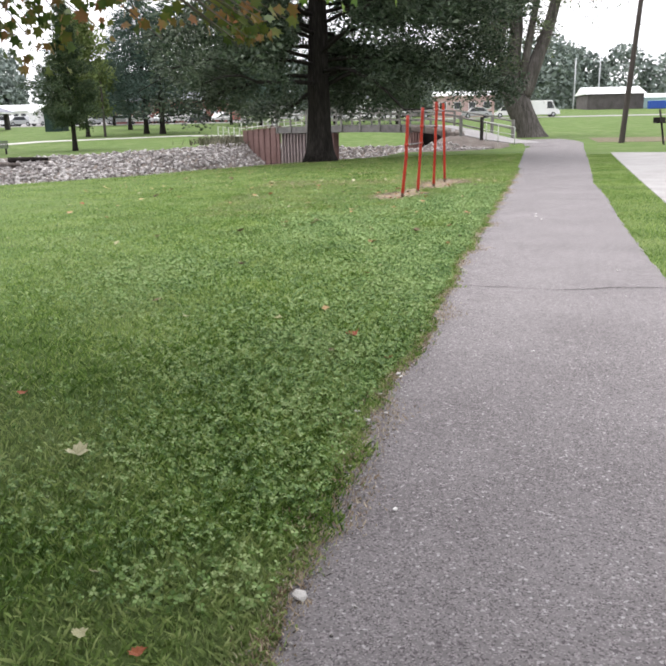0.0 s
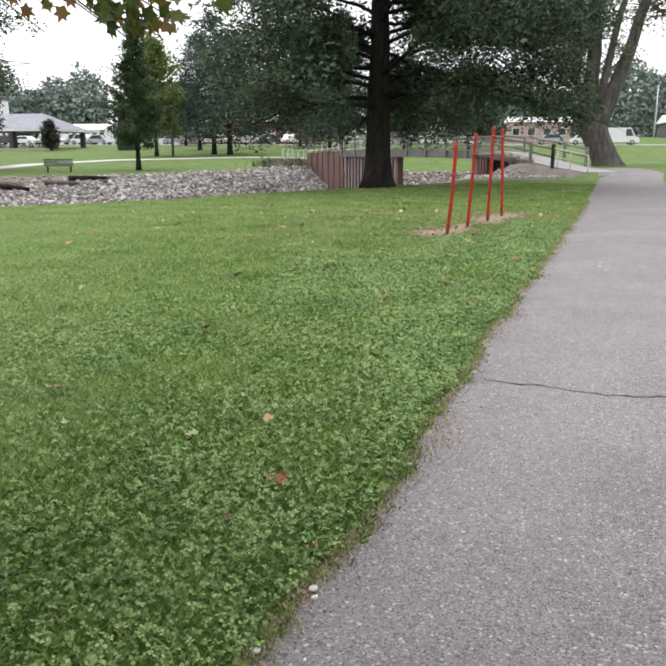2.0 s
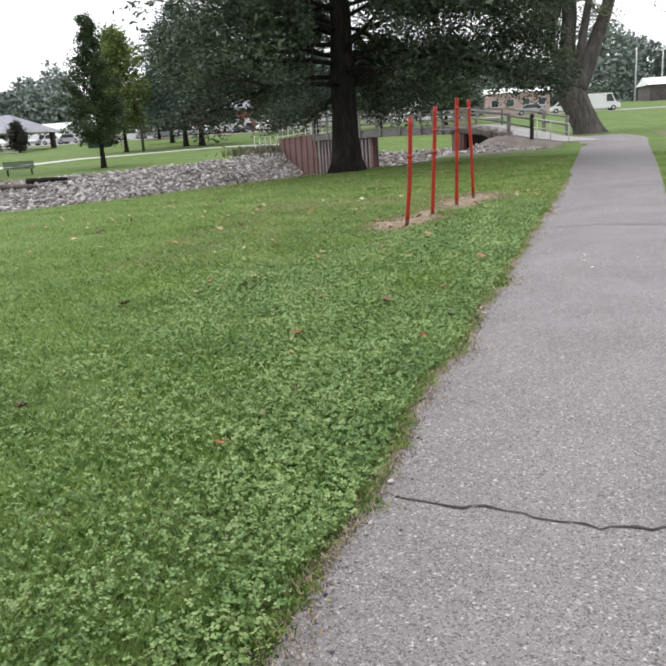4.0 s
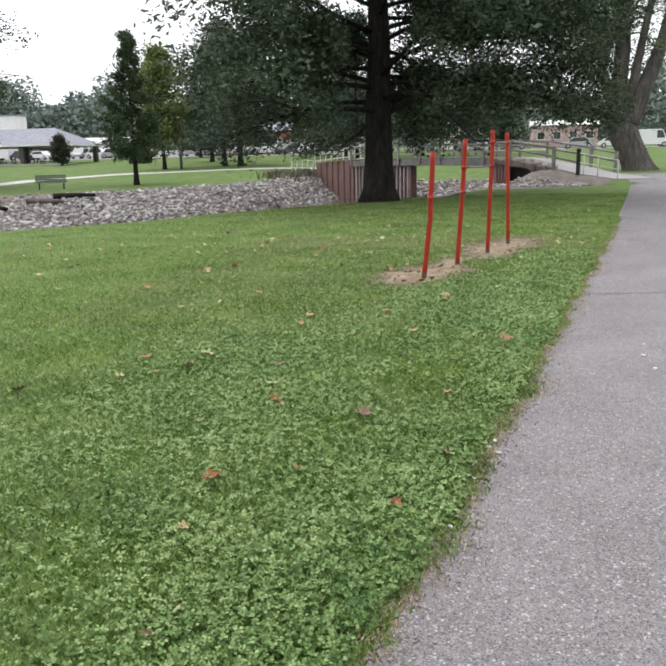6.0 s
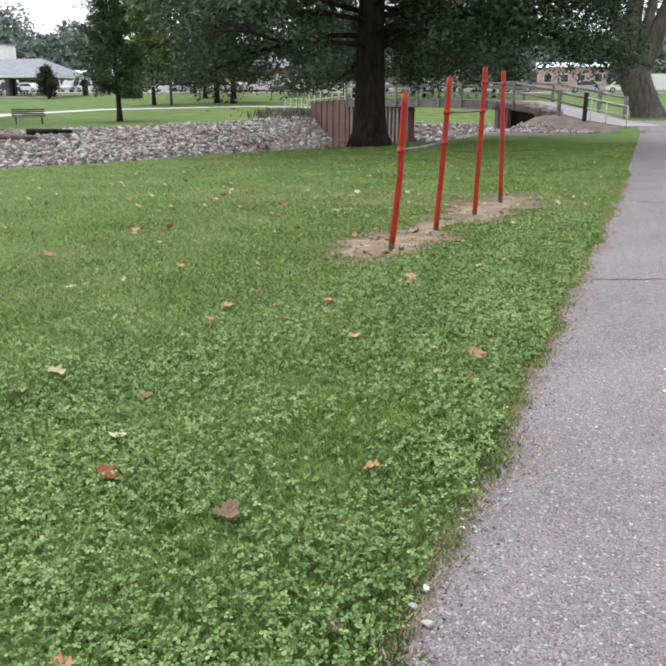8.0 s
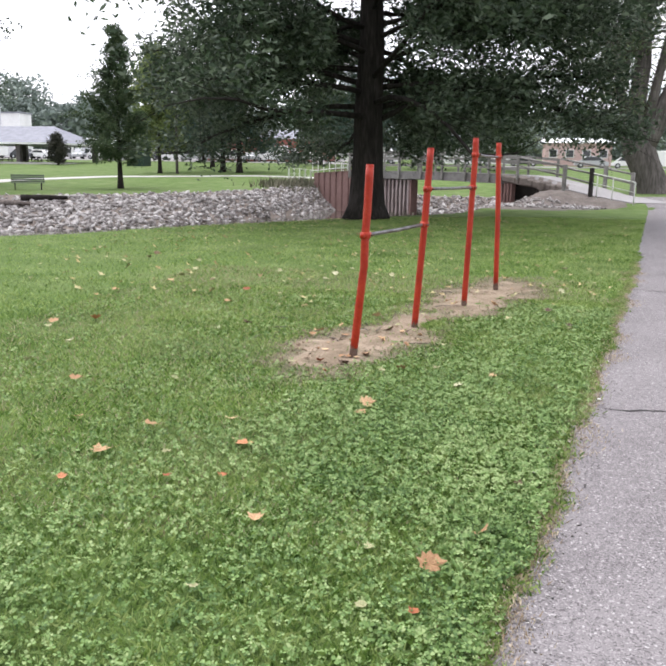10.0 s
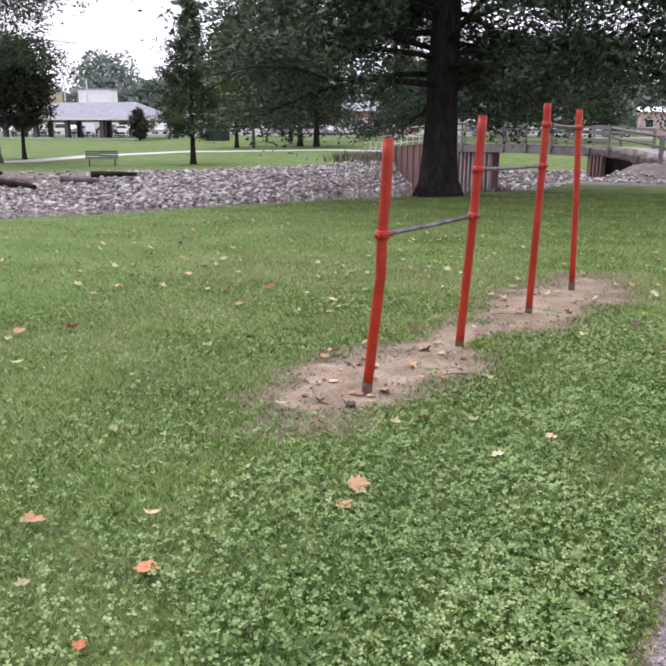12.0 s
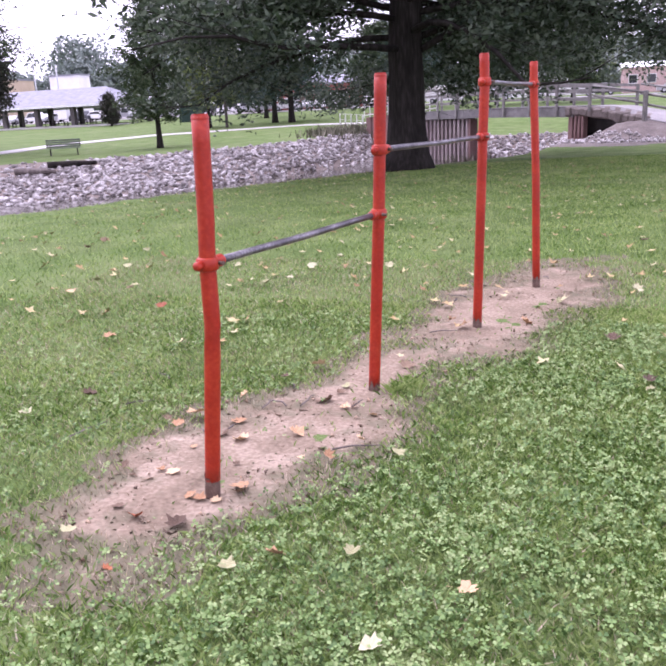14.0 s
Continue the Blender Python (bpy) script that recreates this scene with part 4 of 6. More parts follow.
# ---- willow, utility pole, near maple, other trees ----
def forked_willow():
    x, y = 11.45, 62.9
    t = thing("willow_tree", "old grey willow forked low into several leaning stems", "tree", at=(x, y, land_at(x, y)))
    rnd, r = random.Random(4), np.random.default_rng(4)
    trunk = [(0.2, 0, -0.6), (0.0, 0, 0.0), (-0.25, 0, 0.7), (-0.75, 0, 1.75), (-1.3, 0, 2.9), (-1.55, 0, 3.7), (-1.6, 0, 4.6)]
    tube("trunk", trunk, [1.5, 1.2, 1.0, 0.98, 1.05, 0.95, 0.3], M["bark_willow"], t, sides=18)
    stems = [
        ([(-1.5, 0, 3.0), (-1.75, 0.05, 4.6), (-1.62, 0.2, 6.4), (-1.5, 0.3, 8.4), (-1.72, 0.4, 12), (-1.85, 0.4, 14), (-2.2, 0.4, 19)], [0.8, 0.66, 0.58, 0.54, 0.52, 0.48, 0.12]),
        ([(-1.0, -0.1, 4.2), (-0.7, -0.2, 6.2), (-0.35, -0.2, 8.6), (0.05, -0.2, 11), (0.8, -0.1, 13.6), (1.6, 0, 18)], [0.42, 0.32, 0.27, 0.25, 0.2, 0.06]),
        ([(-1.1, -0.1, 2.8), (-0.5, -0.1, 4.1), (0.3, 0, 6.4), (1.05, 0.1, 8.6), (1.6, 0.2, 11), (2.4, 0.2, 13.9), (3.2, 0.3, 17), (3.6, 0.3, 20)], [0.75, 0.66, 0.53, 0.45, 0.40, 0.34, 0.22, 0.08]),
        ([(-1.65, 0.3, 11.3), (-1.1, 0.5, 12.2), (0.55, 0.6, 13.5), (1.2, 0.7, 15), (1.5, 0.8, 17)], [0.34, 0.3, 0.26, 0.18, 0.06]),
        ([(-1.7, 0, 3.2), (-2.1, -0.3, 4.6), (-2.8, -0.5, 6.4), (-3.1, -0.6, 8.0), (-4.2, -0.7, 10.5)], [0.5, 0.38, 0.32, 0.25, 0.06]),
        ([(1.85, 0.2, 11.9), (2.5, 0.1, 11.7), (2.95, 0.0, 11.2), (3.2, 0.0, 10.8)], [0.16, 0.12, 0.08, 0.03]),
    ]
    for pts, radii in stems:
        tube("stem", pts, radii, M["bark_willow"], t, sides=12)
    wood, leaves = [], []
    for pts, radii in stems:
        p = np.array(pts)
        for j in range(16):
            q = rnd.uniform(0.35, 1.0) * (len(p) - 1)
            i = min(int(q), len(p) - 2)
            s = p[i] + (p[i + 1] - p[i]) * (q - i)
            ang = rnd.uniform(0, 6.28)
            b = branch(rnd, s, (math.cos(ang), math.sin(ang), 0.3), rnd.uniform(1.2, 3.6), 1.1, 0.2, 6)
            wood.append((b, [0.06, 0.05, 0.04, 0.03, 0.022, 0.015, 0.008]))
            if s[0] < 0.6 or s[2] > 9:
                leaves.append(scatter_along(r, b, 110 if s[0] < 0.3 else 40, 0.35))
    for j in range(22):
        e = np.array((rnd.uniform(3.2, 9.0), rnd.uniform(-2, 2), rnd.uniform(8.5, 13.5)))
        s = np.array((2.3, 0.3, rnd.uniform(11, 15)))
        b = np.array([s, s * 0.6 + e * 0.4 + (0, 0, 1.0), s * 0.25 + e * 0.75 + (0, 0, 0.9), e])
        wood.append((b, [0.05, 0.035, 0.02, 0.008]))
        leaves.append(scatter_along(r, b, 22, 0.3, 0.55))
    for j in range(80):
        s = np.array((rnd.uniform(-7.5, -1.5), rnd.uniform(-2, 2), rnd.uniform(5, 13)))
        b = branch(rnd, s, (rnd.gauss(0, 0.5), rnd.gauss(0, 0.5), -0.3), rnd.uniform(1.5, 3.5), 1.2, 0.15, 6)
        wood.append((b, [0.04, 0.035, 0.03, 0.02, 0.016, 0.01, 0.005]))
        leaves.append(scatter_along(r, b, 90, 0.4))
        wood.append((np.array([(-2.2, 0.3, 9.0), (s + (-2.2, 0.3, 9.0)) / 2 + (0, 0, 0.6), s]), [0.12, 0.09, 0.04]))
    join_tubes("branchwork", wood, M["bark_willow"], t, sides=5)
    leaf_mesh("crown", np.concatenate(leaves), 0.24, M["leaf_willow"], t, 44, long=2.6)


forked_willow()


def utility_pole(x, y, h, girth, label, lean=0.0, material="pole", arm=True, name="utility_pole"):
    t = thing(name, label, "pole", at=(x, y, land_at(x, y)))
    tube("pole", [(0, 0, -0.5), (0, 0, 0), (lean * 0.5, 0, h * 0.5), (lean, 0, h)], [girth / 2, girth / 2, girth * 0.43, girth * 0.34], M[material], t, sides=12)
    if arm:
        boxed("crossarm", (lean, 0, h - 0.5), (2.2, 0.1, 0.12), M[material], t)
        for k in (-1, -0.4, 0.4, 1):
            tube("insulator", [(lean + k, 0, h - 0.44), (lean + k, 0, h - 0.3)], [0.035, 0.03], M["galv"], t, sides=6)
    return t


utility_pole(14.7, 48.4, 12.5, 0.36, "dark weathered wooden utility pole beside the path", lean=0.75)
for x, y, h in ((38.4, 172, 10.5), (43.5, 172, 11.5), (-86, 128, 9.5), (-97, 136, 11)):
    utility_pole(x, y, h, 0.32, "tall pale steel light pole at the edge of the field", material="galv", arm=False, name="light_pole")

utility_pole(-30.9, 79.5, 6.5, 0.3, "dark slender lamp pole on the far lawn", arm=False, name="light_pole")

tree("sycamore_tree", (-36.2, 50.2, land_at(-36.2, 50.2)), 19, 0.85, "tall broad grey-trunked tree beside the bench", "leaf_pear", bark="bark_willow", first=0.3, reach=7.6, limbs=60, twigs=11, per_twig=70, leaf_size=0.2, droop=0.7, rise=0.3, shape=lambda v: 1.05 - 0.5 * v, seed=51, spread=0.35, trim=lambda c: (c[:, 2] > 5.6 + 0.8 * np.sin(1.1 * c[:, 0])) & (c[:, 0] < 4.0 + 0.45 * (c[:, 2] - 5)))
tree("purple_maple_tree", (-38.3, 55.5, land_at(-38.3, 55.5)), 7.4, 0.3, "small round tree with dark purple leaves", "leaf_dark", first=0.28, reach=2.7, limbs=46, twigs=8, per_twig=40, leaf_size=0.24, droop=0.3, rise=0.4, shape=round_shape, seed=61, spread=0.25)
tree("columnar_shrub", (-54.8, 96, land_at(-54.8, 96)), 3.6, 0.2, "clipped dark evergreen shrub near the picnic shelter", "leaf_dark", first=0.05, reach=1.25, limbs=40, twigs=6, per_twig=26, leaf_size=0.2, droop=0.1, rise=0.5, shape=round_shape, seed=71, spread=0.14, category="shrub")
for i, (x, y, h, rr_) in enumerate(((-44, 118, 9, 3.6), (-24, 112, 10, 4.0), (-18.5, 106, 9, 4), (-8, 104, 10, 4.5), (-33, 80, 12, 2.9), (0.5, 100, 9, 4))):
    tree("park_tree", (x, y, land_at(x, y)), h, 0.4, "leafy green tree on the far side of the park", "leaf_light" if i == 4 else "leaf_pear", first=0.2, reach=rr_, limbs=46, twigs=7, per_twig=34, leaf_size=0.36, droop=0.4, rise=0.3, shape=round_shape, seed=81 + i, spread=0.35, group="trees across the park")


def near_maple():
    """A maple beside the start of the walk; one bough hangs into view. Its unseen crown is thickened to shade the lawn.
    """
    t = thing("maple_tree", "maple with green and turning orange leaves hanging over the lawn", "tree", at=(-2.6, -4.2, 0))
    rnd, r = random.Random(8), np.random.default_rng(8)
    tube("trunk", [(0, 0, -0.3), (0, 0, 0.1), (0.05, 0, 1.5), (0.1, 0.1, 3.2), (0.2, 0.1, 6), (0.2, 0.2, 8.5)], [0.42, 0.3, 0.24, 0.22, 0.15, 0.05], M["bark_pale"], t, sides=14)
    wood, spots = [], []
    boughs = [((0.1, 0.1, 3.0), (0.8, 0.7, 0.25), 4.4, 0.2), ((0.1, 0.1, 3.2), (0.95, 0.3, 0.3), 5.0, 0.2)]
    for k in range(22):
        ang = k * 2.4
        boughs.append(((0.15, 0.1, 3.4 + k * 0.25), (math.cos(ang), math.sin(ang), 0.42 if k > 8 else 0.2), rnd.uniform(5.8, 7.6) * (1 - 0.022 * k), 0.3 if k > 8 else 0.75))
    # extra boughs, out of view, added to darken the lawn below
    for k in range(9):
        ang = 1.5 + 0.17 * k
        boughs.append(((0.15, 0.1, 3.3 + 0.2 * (k % 4)), (math.cos(ang), math.sin(ang), 0.22), rnd.uniform(5.2, 7.4), 0.5))
    for j, (s, d, l, droop) in enumerate(boughs):
        b = branch(rnd, s, d, l, droop, 0.06 if j < 2 else 0.12, 8)
        wood.append((b, [0.07 * (1 - 0.1 * i) for i in range(9)]))
        for m in range(9 if j < 2 else 15):
            q = rnd.uniform(0.35, 1.0) * 8
            i = min(int(q), 7)
            p = b[i] + (b[i + 1] - b[i]) * (q - i)
            tw = branch(rnd, p, (b[i + 1] - b[i]) / l * 8 + np.array([rnd.gauss(0, 0.7), rnd.gauss(0, 0.7), -0.15]), rnd.uniform(0.5, 1.1), 0.9, 0.15, 4)
            wood.append((tw, [0.012, 0.01, 0.008, 0.005, 0.003]))
            spots.append(scatter_along(r, tw, 30 if j < 2 else 85, 0.12 if j < 2 else 0.22))
    # clear the crown from view, then add an unseen leaf layer that shades the lawn
    c = np.concatenate(spots)
    wx0, wy0 = c[:, 0] - 2.6, c[:, 1] - 4.2
    # low foliage to the left and behind stays, unseen, to screen side light
    aside = ((wx0 < 0.1 - 0.95 * (wy0 + 2.4)) | (wy0 < -3.2)) & (c[:, 2] > 1.5)
    spots = [c[(c[:, 2] > np.maximum(3.1, 1.9 + 0.29 * (c[:, 1] - 2.0))) | aside]]
    low = r.uniform((-4.0, 1.2, 0), (1.5, 7.4, 1.5), (4600, 3))
    low[:, 2] += 2.45 + 0.17 * np.clip(low[:, 1] - 3.0, 0, 9) + 0.15 * np.sin(3 * low[:, 0])
    low = low[((low[:, 0] + 1.2) / 2.9) ** 2 + ((low[:, 1] - 4.2) / 3.3) ** 2 < 1 + 0.2 * np.sin(4 * low[:, 0] + 3 * low[:, 1])]
    leaf_mesh("low_crown", low, 0.3, M["leaf_maple"], t, 13, long=1.2)
    # low sprays that hang over the start of the walk
    green = []
    for cx_, cy_, cz_, sx1, sy1, sz1, m, fresh in ((2.95, 4.5, 2.40, 0.30, 0.30, 0.17, 250, 0), (2.55, 4.5, 2.12, 0.16, 0.25, 0.14, 90, 0), (4.05, 4.5, 2.15, 0.24, 0.2, 0.05, 60, 0), (4.7, 4.5, 2.44, 0.36, 0.3, 0.09, 210, 1), (6.35, 4.5, 2.57, 0.22, 0.2, 0.05, 70, 1), (3.0, 4.8, 2.68, 0.6, 0.4, 0.08, 60, 0), (4.12, 4.45, 2.02, 0.1, 0.14, 0.03, 34, 0)):
        c = np.array((cx_ - 2.0, cy_ + 2.7, cz_))
        (green if fresh else spots).append(c + r.normal(size=(m, 3)) * (sx1, sy1, sz1))
        for k in range(9):
            e = c + r.normal(size=3) * (sx1, sy1, sz1) * 1.3
            s0 = np.array((0.1 + 0.25 * (cx_ - 2.5), 6.1, 2.95)) + r.normal(size=3) * 0.05
            wood.append((np.array([s0, s0 * 0.5 + e * 0.5 + (0, 0, 0.12), e]), [0.012, 0.008, 0.003]))
    wood.append((np.array([(0.1, 0.1, 3.0), (0.2, 2.4, 3.3), (0.2, 4.6, 3.15), (0.9, 6.4, 2.95)]), [0.07, 0.05, 0.025, 0.015]))
    join_tubes("branchwork", wood, M["bark_pale"], t, sides=6)
    # five-lobed hanging leaves
    out = np.array([(0, -0.55), (0.22, -0.3), (0.5, -0.22), (0.3, 0.05), (0.42, 0.34), (0.14, 0.25), (0, 0.62), (-0.14, 0.25), (-0.42, 0.34), (-0.3, 0.05), (-0.5, -0.22), (-0.22, -0.3)])
    for name, c, material in (("crown", np.concatenate(spots), "leaf_maple"), ("green_spray", np.concatenate(green), "leaf_fresh")):
        if name == "crown":
            over = c[c[:, 2] > 3.05]
            # overhead leaves are enlarged to block more sky
            leaf_mesh("high_crown", over, 0.38, M[material], t, 12, long=1.2)
            c = c[c[:, 2] <= 3.05]
        n = len(c)
        d = r.normal(size=(n, 3)) * (0.55, 0.55, 0.35) + (0, 0, -0.7)
        d /= np.linalg.norm(d, axis=1, keepdims=True)
        s = np.cross(d, r.normal(size=(n, 3)))
        s /= np.linalg.norm(s, axis=1, keepdims=True)
        size = np.where(c[:, 2] > 3.05, r.uniform(0.16, 0.26, n), r.uniform(0.05, 0.105, n))[:, None, None]
        up = np.cross(d, s)
        v = c[:, None] + size * (out[None, :, :1] * s[:, None] + out[None, :, 1:] * d[:, None] + 0.35 * np.abs(out[None, :, :1]) * up[:, None])
        tagged(arrays(name, v.reshape(-1, 3), np.arange(12 * n).reshape(n, 12), M[material], t), kind="stuff")


near_maple()


# ---- park furniture ----
def park_bench():
    x, y = -28.1, 50.7
    t = thing("park_bench", "dark green slatted park bench on the far lawn", "bench", at=(x, y, land_at(x, y) - 0.02))
    t.rotation_euler = (0, 0, radians(36))
    for i in range(4):
        boxed("seat_slat", (0, -0.12 - i * 0.115, 0.45), (2.0, 0.1, 0.04), M["bench"], t, bevel=0.008)
    for i in range(4):
        boxed("back_slat", (0, 0.02 + 0.02 * i, 0.54 + i * 0.125), (2.0, 0.04, 0.1), M["bench"], t, bevel=0.008)
    for s in (-0.78, 0.78):
        leg = part("leg", box(box(box(bmesh.new(), (s, -0.42, 0.2), (0.07, 0.06, 0.46)), (s, 0.0, 0.2), (0.07, 0.06, 0.46)), (s, -0.2, 0.41), (0.06, 0.5, 0.05)), M["black"], t)
        boxed("armrest", (s * 1.2, -0.2, 0.68), (0.05, 0.5, 0.04), M["black"], t, bevel=0.008)


park_bench()


def picnic_table(x, y):
    t = thing("picnic_table", "dark wooden picnic table under the shelter", "table", "picnic tables", at=(x, y, land_at(x, y)))
    for i in range(4):
        boxed("top_plank", (0, -0.3 + i * 0.2, 0.75), (1.9, 0.18, 0.05), M["black"], t)
    for s in (-0.75, 0.75):
        boxed("bench_plank", (0, s, 0.45), (1.9, 0.25, 0.05), M["black"], t)
        boxed("leg_frame", (s, 0, 0.4), (0.08, 1.5, 0.08), M["black"], t)
        boxed("leg", (s, 0.35, 0.36), (0.08, 0.1, 0.74), M["black"], t)
        boxed("leg", (s, -0.35, 0.36), (0.08, 0.1, 0.74), M["black"], t)


def shelter():
    x0, x1, y0, y1 = -84.0, -55.5, 98.0, 109.0
    g = land_at(-68, 100)
    t = thing("picnic_shelter", "open picnic shelter with a grey shingled hip roof on stout posts", "shelter")
    e, rdg = 4.55, 6.9
    bm = bmesh.new()
    lo = [bm.verts.new(p) for p in ((x0, y0, e), (x1, y0, e), (x1, y1, e), (x0, y1, e))]
    hi = [bm.verts.new(p) for p in ((x0 + 4.5, (y0 + y1) / 2, rdg), (x1 - 4.4, (y0 + y1) / 2, rdg))]
    for f in ((lo[0], lo[1], hi[1], hi[0]), (lo[1], lo[2], hi[1]), (lo[2], lo[3], hi[0], hi[1]), (lo[3], lo[0], hi[0]), (lo[3], lo[2], lo[1], lo[0])):
        bm.faces.new(f)
    part("roof", bm, M["roof_grey"], t, "grey shingled hip roof")
    for a, b in (((x0, y0), (x1, y0)), ((x0, y1), (x1, y1)), ((x0, y0), (x0, y1)), ((x1, y0), (x1, y1))):
        boxed("fascia", ((a[0] + b[0]) / 2, (a[1] + b[1]) / 2, e - 0.12), (abs(b[0] - a[0]) + 0.1, abs(b[1] - a[1]) + 0.1, 0.22), M["siding"], t)
    for yy in (y0 + 0.7, y1 - 0.7):
        for xx in (-56.6, -62.2, -67.9, -73.2, -78.5, -83.4):
            gz = land_at(xx, yy)
            boxed("post", (xx, yy, (gz + e) / 2 - 0.2), (0.62, 0.62, e - gz + 0.3), M["wall_dark"], t, bevel=0.03)
    pad = boxed("slab", ((x0 + x1) / 2, (y0 + y1) / 2, land_at(-68, 98) + 0.0), (27, 10.4, 0.5), M["concrete"], t)
    for i, (xx, yy) in enumerate(((-60, 101), (-64.5, 104), (-66, 101), (-70.5, 104), (-75, 101.5), (-80, 103))):
        tb = picnic_table(xx, yy)


shelter()


# ---- far side of the park: lot, cars, buildings ----
ribbon("car_park", [(-170, 150), (-25, 150)], [(-170, 121), (-25, 119)], M["asphalt_road"], "pale worn asphalt car park beyond the lawn", "car park", rows=30, lift=0.03, cols=6)
ribbon("far_road", [(-25, 124), (30, 120), (120, 128)], [(-25, 119), (30, 115), (120, 122)], M["asphalt_road"], "pale road along the far edge of the field", "road", rows=30, lift=0.03, cols=3)
ribbon("worn_field_edge", [(13.6, 50), (24, 48.5), (42, 47)], [(14.9, 58), (25, 56.5), (42, 54)], M["dirt"], "patch of worn brownish turf at the edge of the field", "soil", rows=16, lift=0.015, cols=8)
ribbon("far_walkway", [(-38, 44.6), (-35, 53.0), (-36, 62), (-33, 70), (-22, 76.5), (-13, 75)], [(-40, 44.6), (-37.2, 53.4), (-38.2, 62.6), (-34.6, 71.8), (-22, 78.5), (-13, 77)], M["concrete"], "pale walkway curving across the far lawn", "path", rows=60, lift=0.03, cols=3)


def car(x, y, turn, paint, label, tall=0.0, length=4.6):
    z = land_at(x, y) + 0.03
    t = thing("parked_car", label, "car", "parked vehicles", at=(x, y, z))
    t.rotation_euler = (0, 0, radians(turn))
    w, h = 1.8, 1.45 + tall
    prof = [(-0.5, 0.32), (-0.5, 0.75), (-0.47, 0.86), (-0.30, 0.92), (-0.18, h), (0.22, h), (0.36, 0.95), (0.47, 0.8), (0.5, 0.6), (0.5, 0.32)]
    if tall > 0.4:
        prof = [(-0.5, 0.32), (-0.5, h * 0.9), (-0.47, h), (0.26, h), (0.36, 1.15), (0.48, 0.95), (0.5, 0.7), (0.5, 0.32)]
    bm = bmesh.new()
    a = [bm.verts.new((px * length, -w / 2, pz)) for px, pz in prof]
    b = [bm.verts.new((px * length, w / 2, pz)) for px, pz in prof]
    bm.faces.new(a)
    bm.faces.new(b[::-1])
    for i in range(len(prof)):
        j = (i + 1) % len(prof)
        bm.faces.new((a[j], a[i], b[i], b[j]))
    bmesh.ops.bevel(bm, geom=list(bm.edges), offset=0.05, segments=1, affect="EDGES")
    body = part("body", bm, M[paint], t)
    for s in (-1, 1):
        bm = bmesh.new()
        q = [(-0.26, 0.95), (-0.165, h - 0.1), (0.20, h - 0.1), (0.32, 0.98)] if tall <= 0.4 else [(0.12, 1.2), (0.12, h - 0.15), (0.25, h - 0.15), (0.33, 1.2)]
        vs = [bm.verts.new((px * length, s * (w / 2 + o), pz)) for o in (0.0, 0.012) for px, pz in q]
        for f in ((4, 5, 6, 7), (0, 1, 5, 4), (1, 2, 6, 5), (2, 3, 7, 6), (3, 0, 4, 7)):
            bm.faces.new([vs[i] for i in f])
        part("side_window", bm, M["glass"], t)
    for px in (-0.31, 0.31):
        for s in (-1, 1):
            bm = bmesh.new()
            bmesh.ops.create_cone(bm, cap_ends=True, segments=16, radius1=0.34, radius2=0.34, depth=0.22, matrix=Matrix.Translation((px * length, s * (w / 2 - 0.09), 0.34)) @ Matrix.Rotation(radians(90), 4, "X"))
            wh = part("wheel", bm, M["tyre"], t)
            bm = bmesh.new()
            bmesh.ops.create_cone(bm, cap_ends=True, segments=12, radius1=0.2, radius2=0.2, depth=0.24, matrix=Matrix.Translation((px * length, s * (w / 2 - 0.085), 0.34)) @ Matrix.Rotation(radians(90), 4, "X"))
            part("rim", bm, M["galv"], wh)
    return t


crnd = random.Random(12)
kinds = [("paint_white", "white parked car"), ("paint_silver", "silver parked car"), ("paint_white", "white delivery van"), ("paint_dark", "dark parked car"), ("paint_white", "white pickup-sized car"), ("paint_silver", "grey parked car"), ("paint_silver", "silver grey parked car")]
for i in range(26):
    paint, text = kinds[i % 7]
    x = -112 + i * 3.35
    car(x, 124 + crnd.uniform(-1, 1), crnd.choice((80, 95, 10, 172)), paint, text + " in the lot beyond the lawn", tall=0.9 if i % 7 == 2 else crnd.choice((0, 0.15, 0.3)), length=5.4 if i % 7 == 2 else 4.5)
for x, y, a, p, tl in ((22, 118, 5, "paint_white", 0.9), (12.5, 118.5, 0, "paint_silver", 0.1), (17.3, 118, 175, "paint_white", 0.15), (-3, 121, 0, "paint_white", 0.2), (-10, 121, 4, "paint_silver", 0.0), (3.5, 121, 178, "paint_dark", 0.1), (-17, 121, 0, "paint_white", 0.9)):
    car(x, y, a, p, "vehicle parked along the far road", tall=tl, length=5.2 if tl > 0.5 else 4.5)


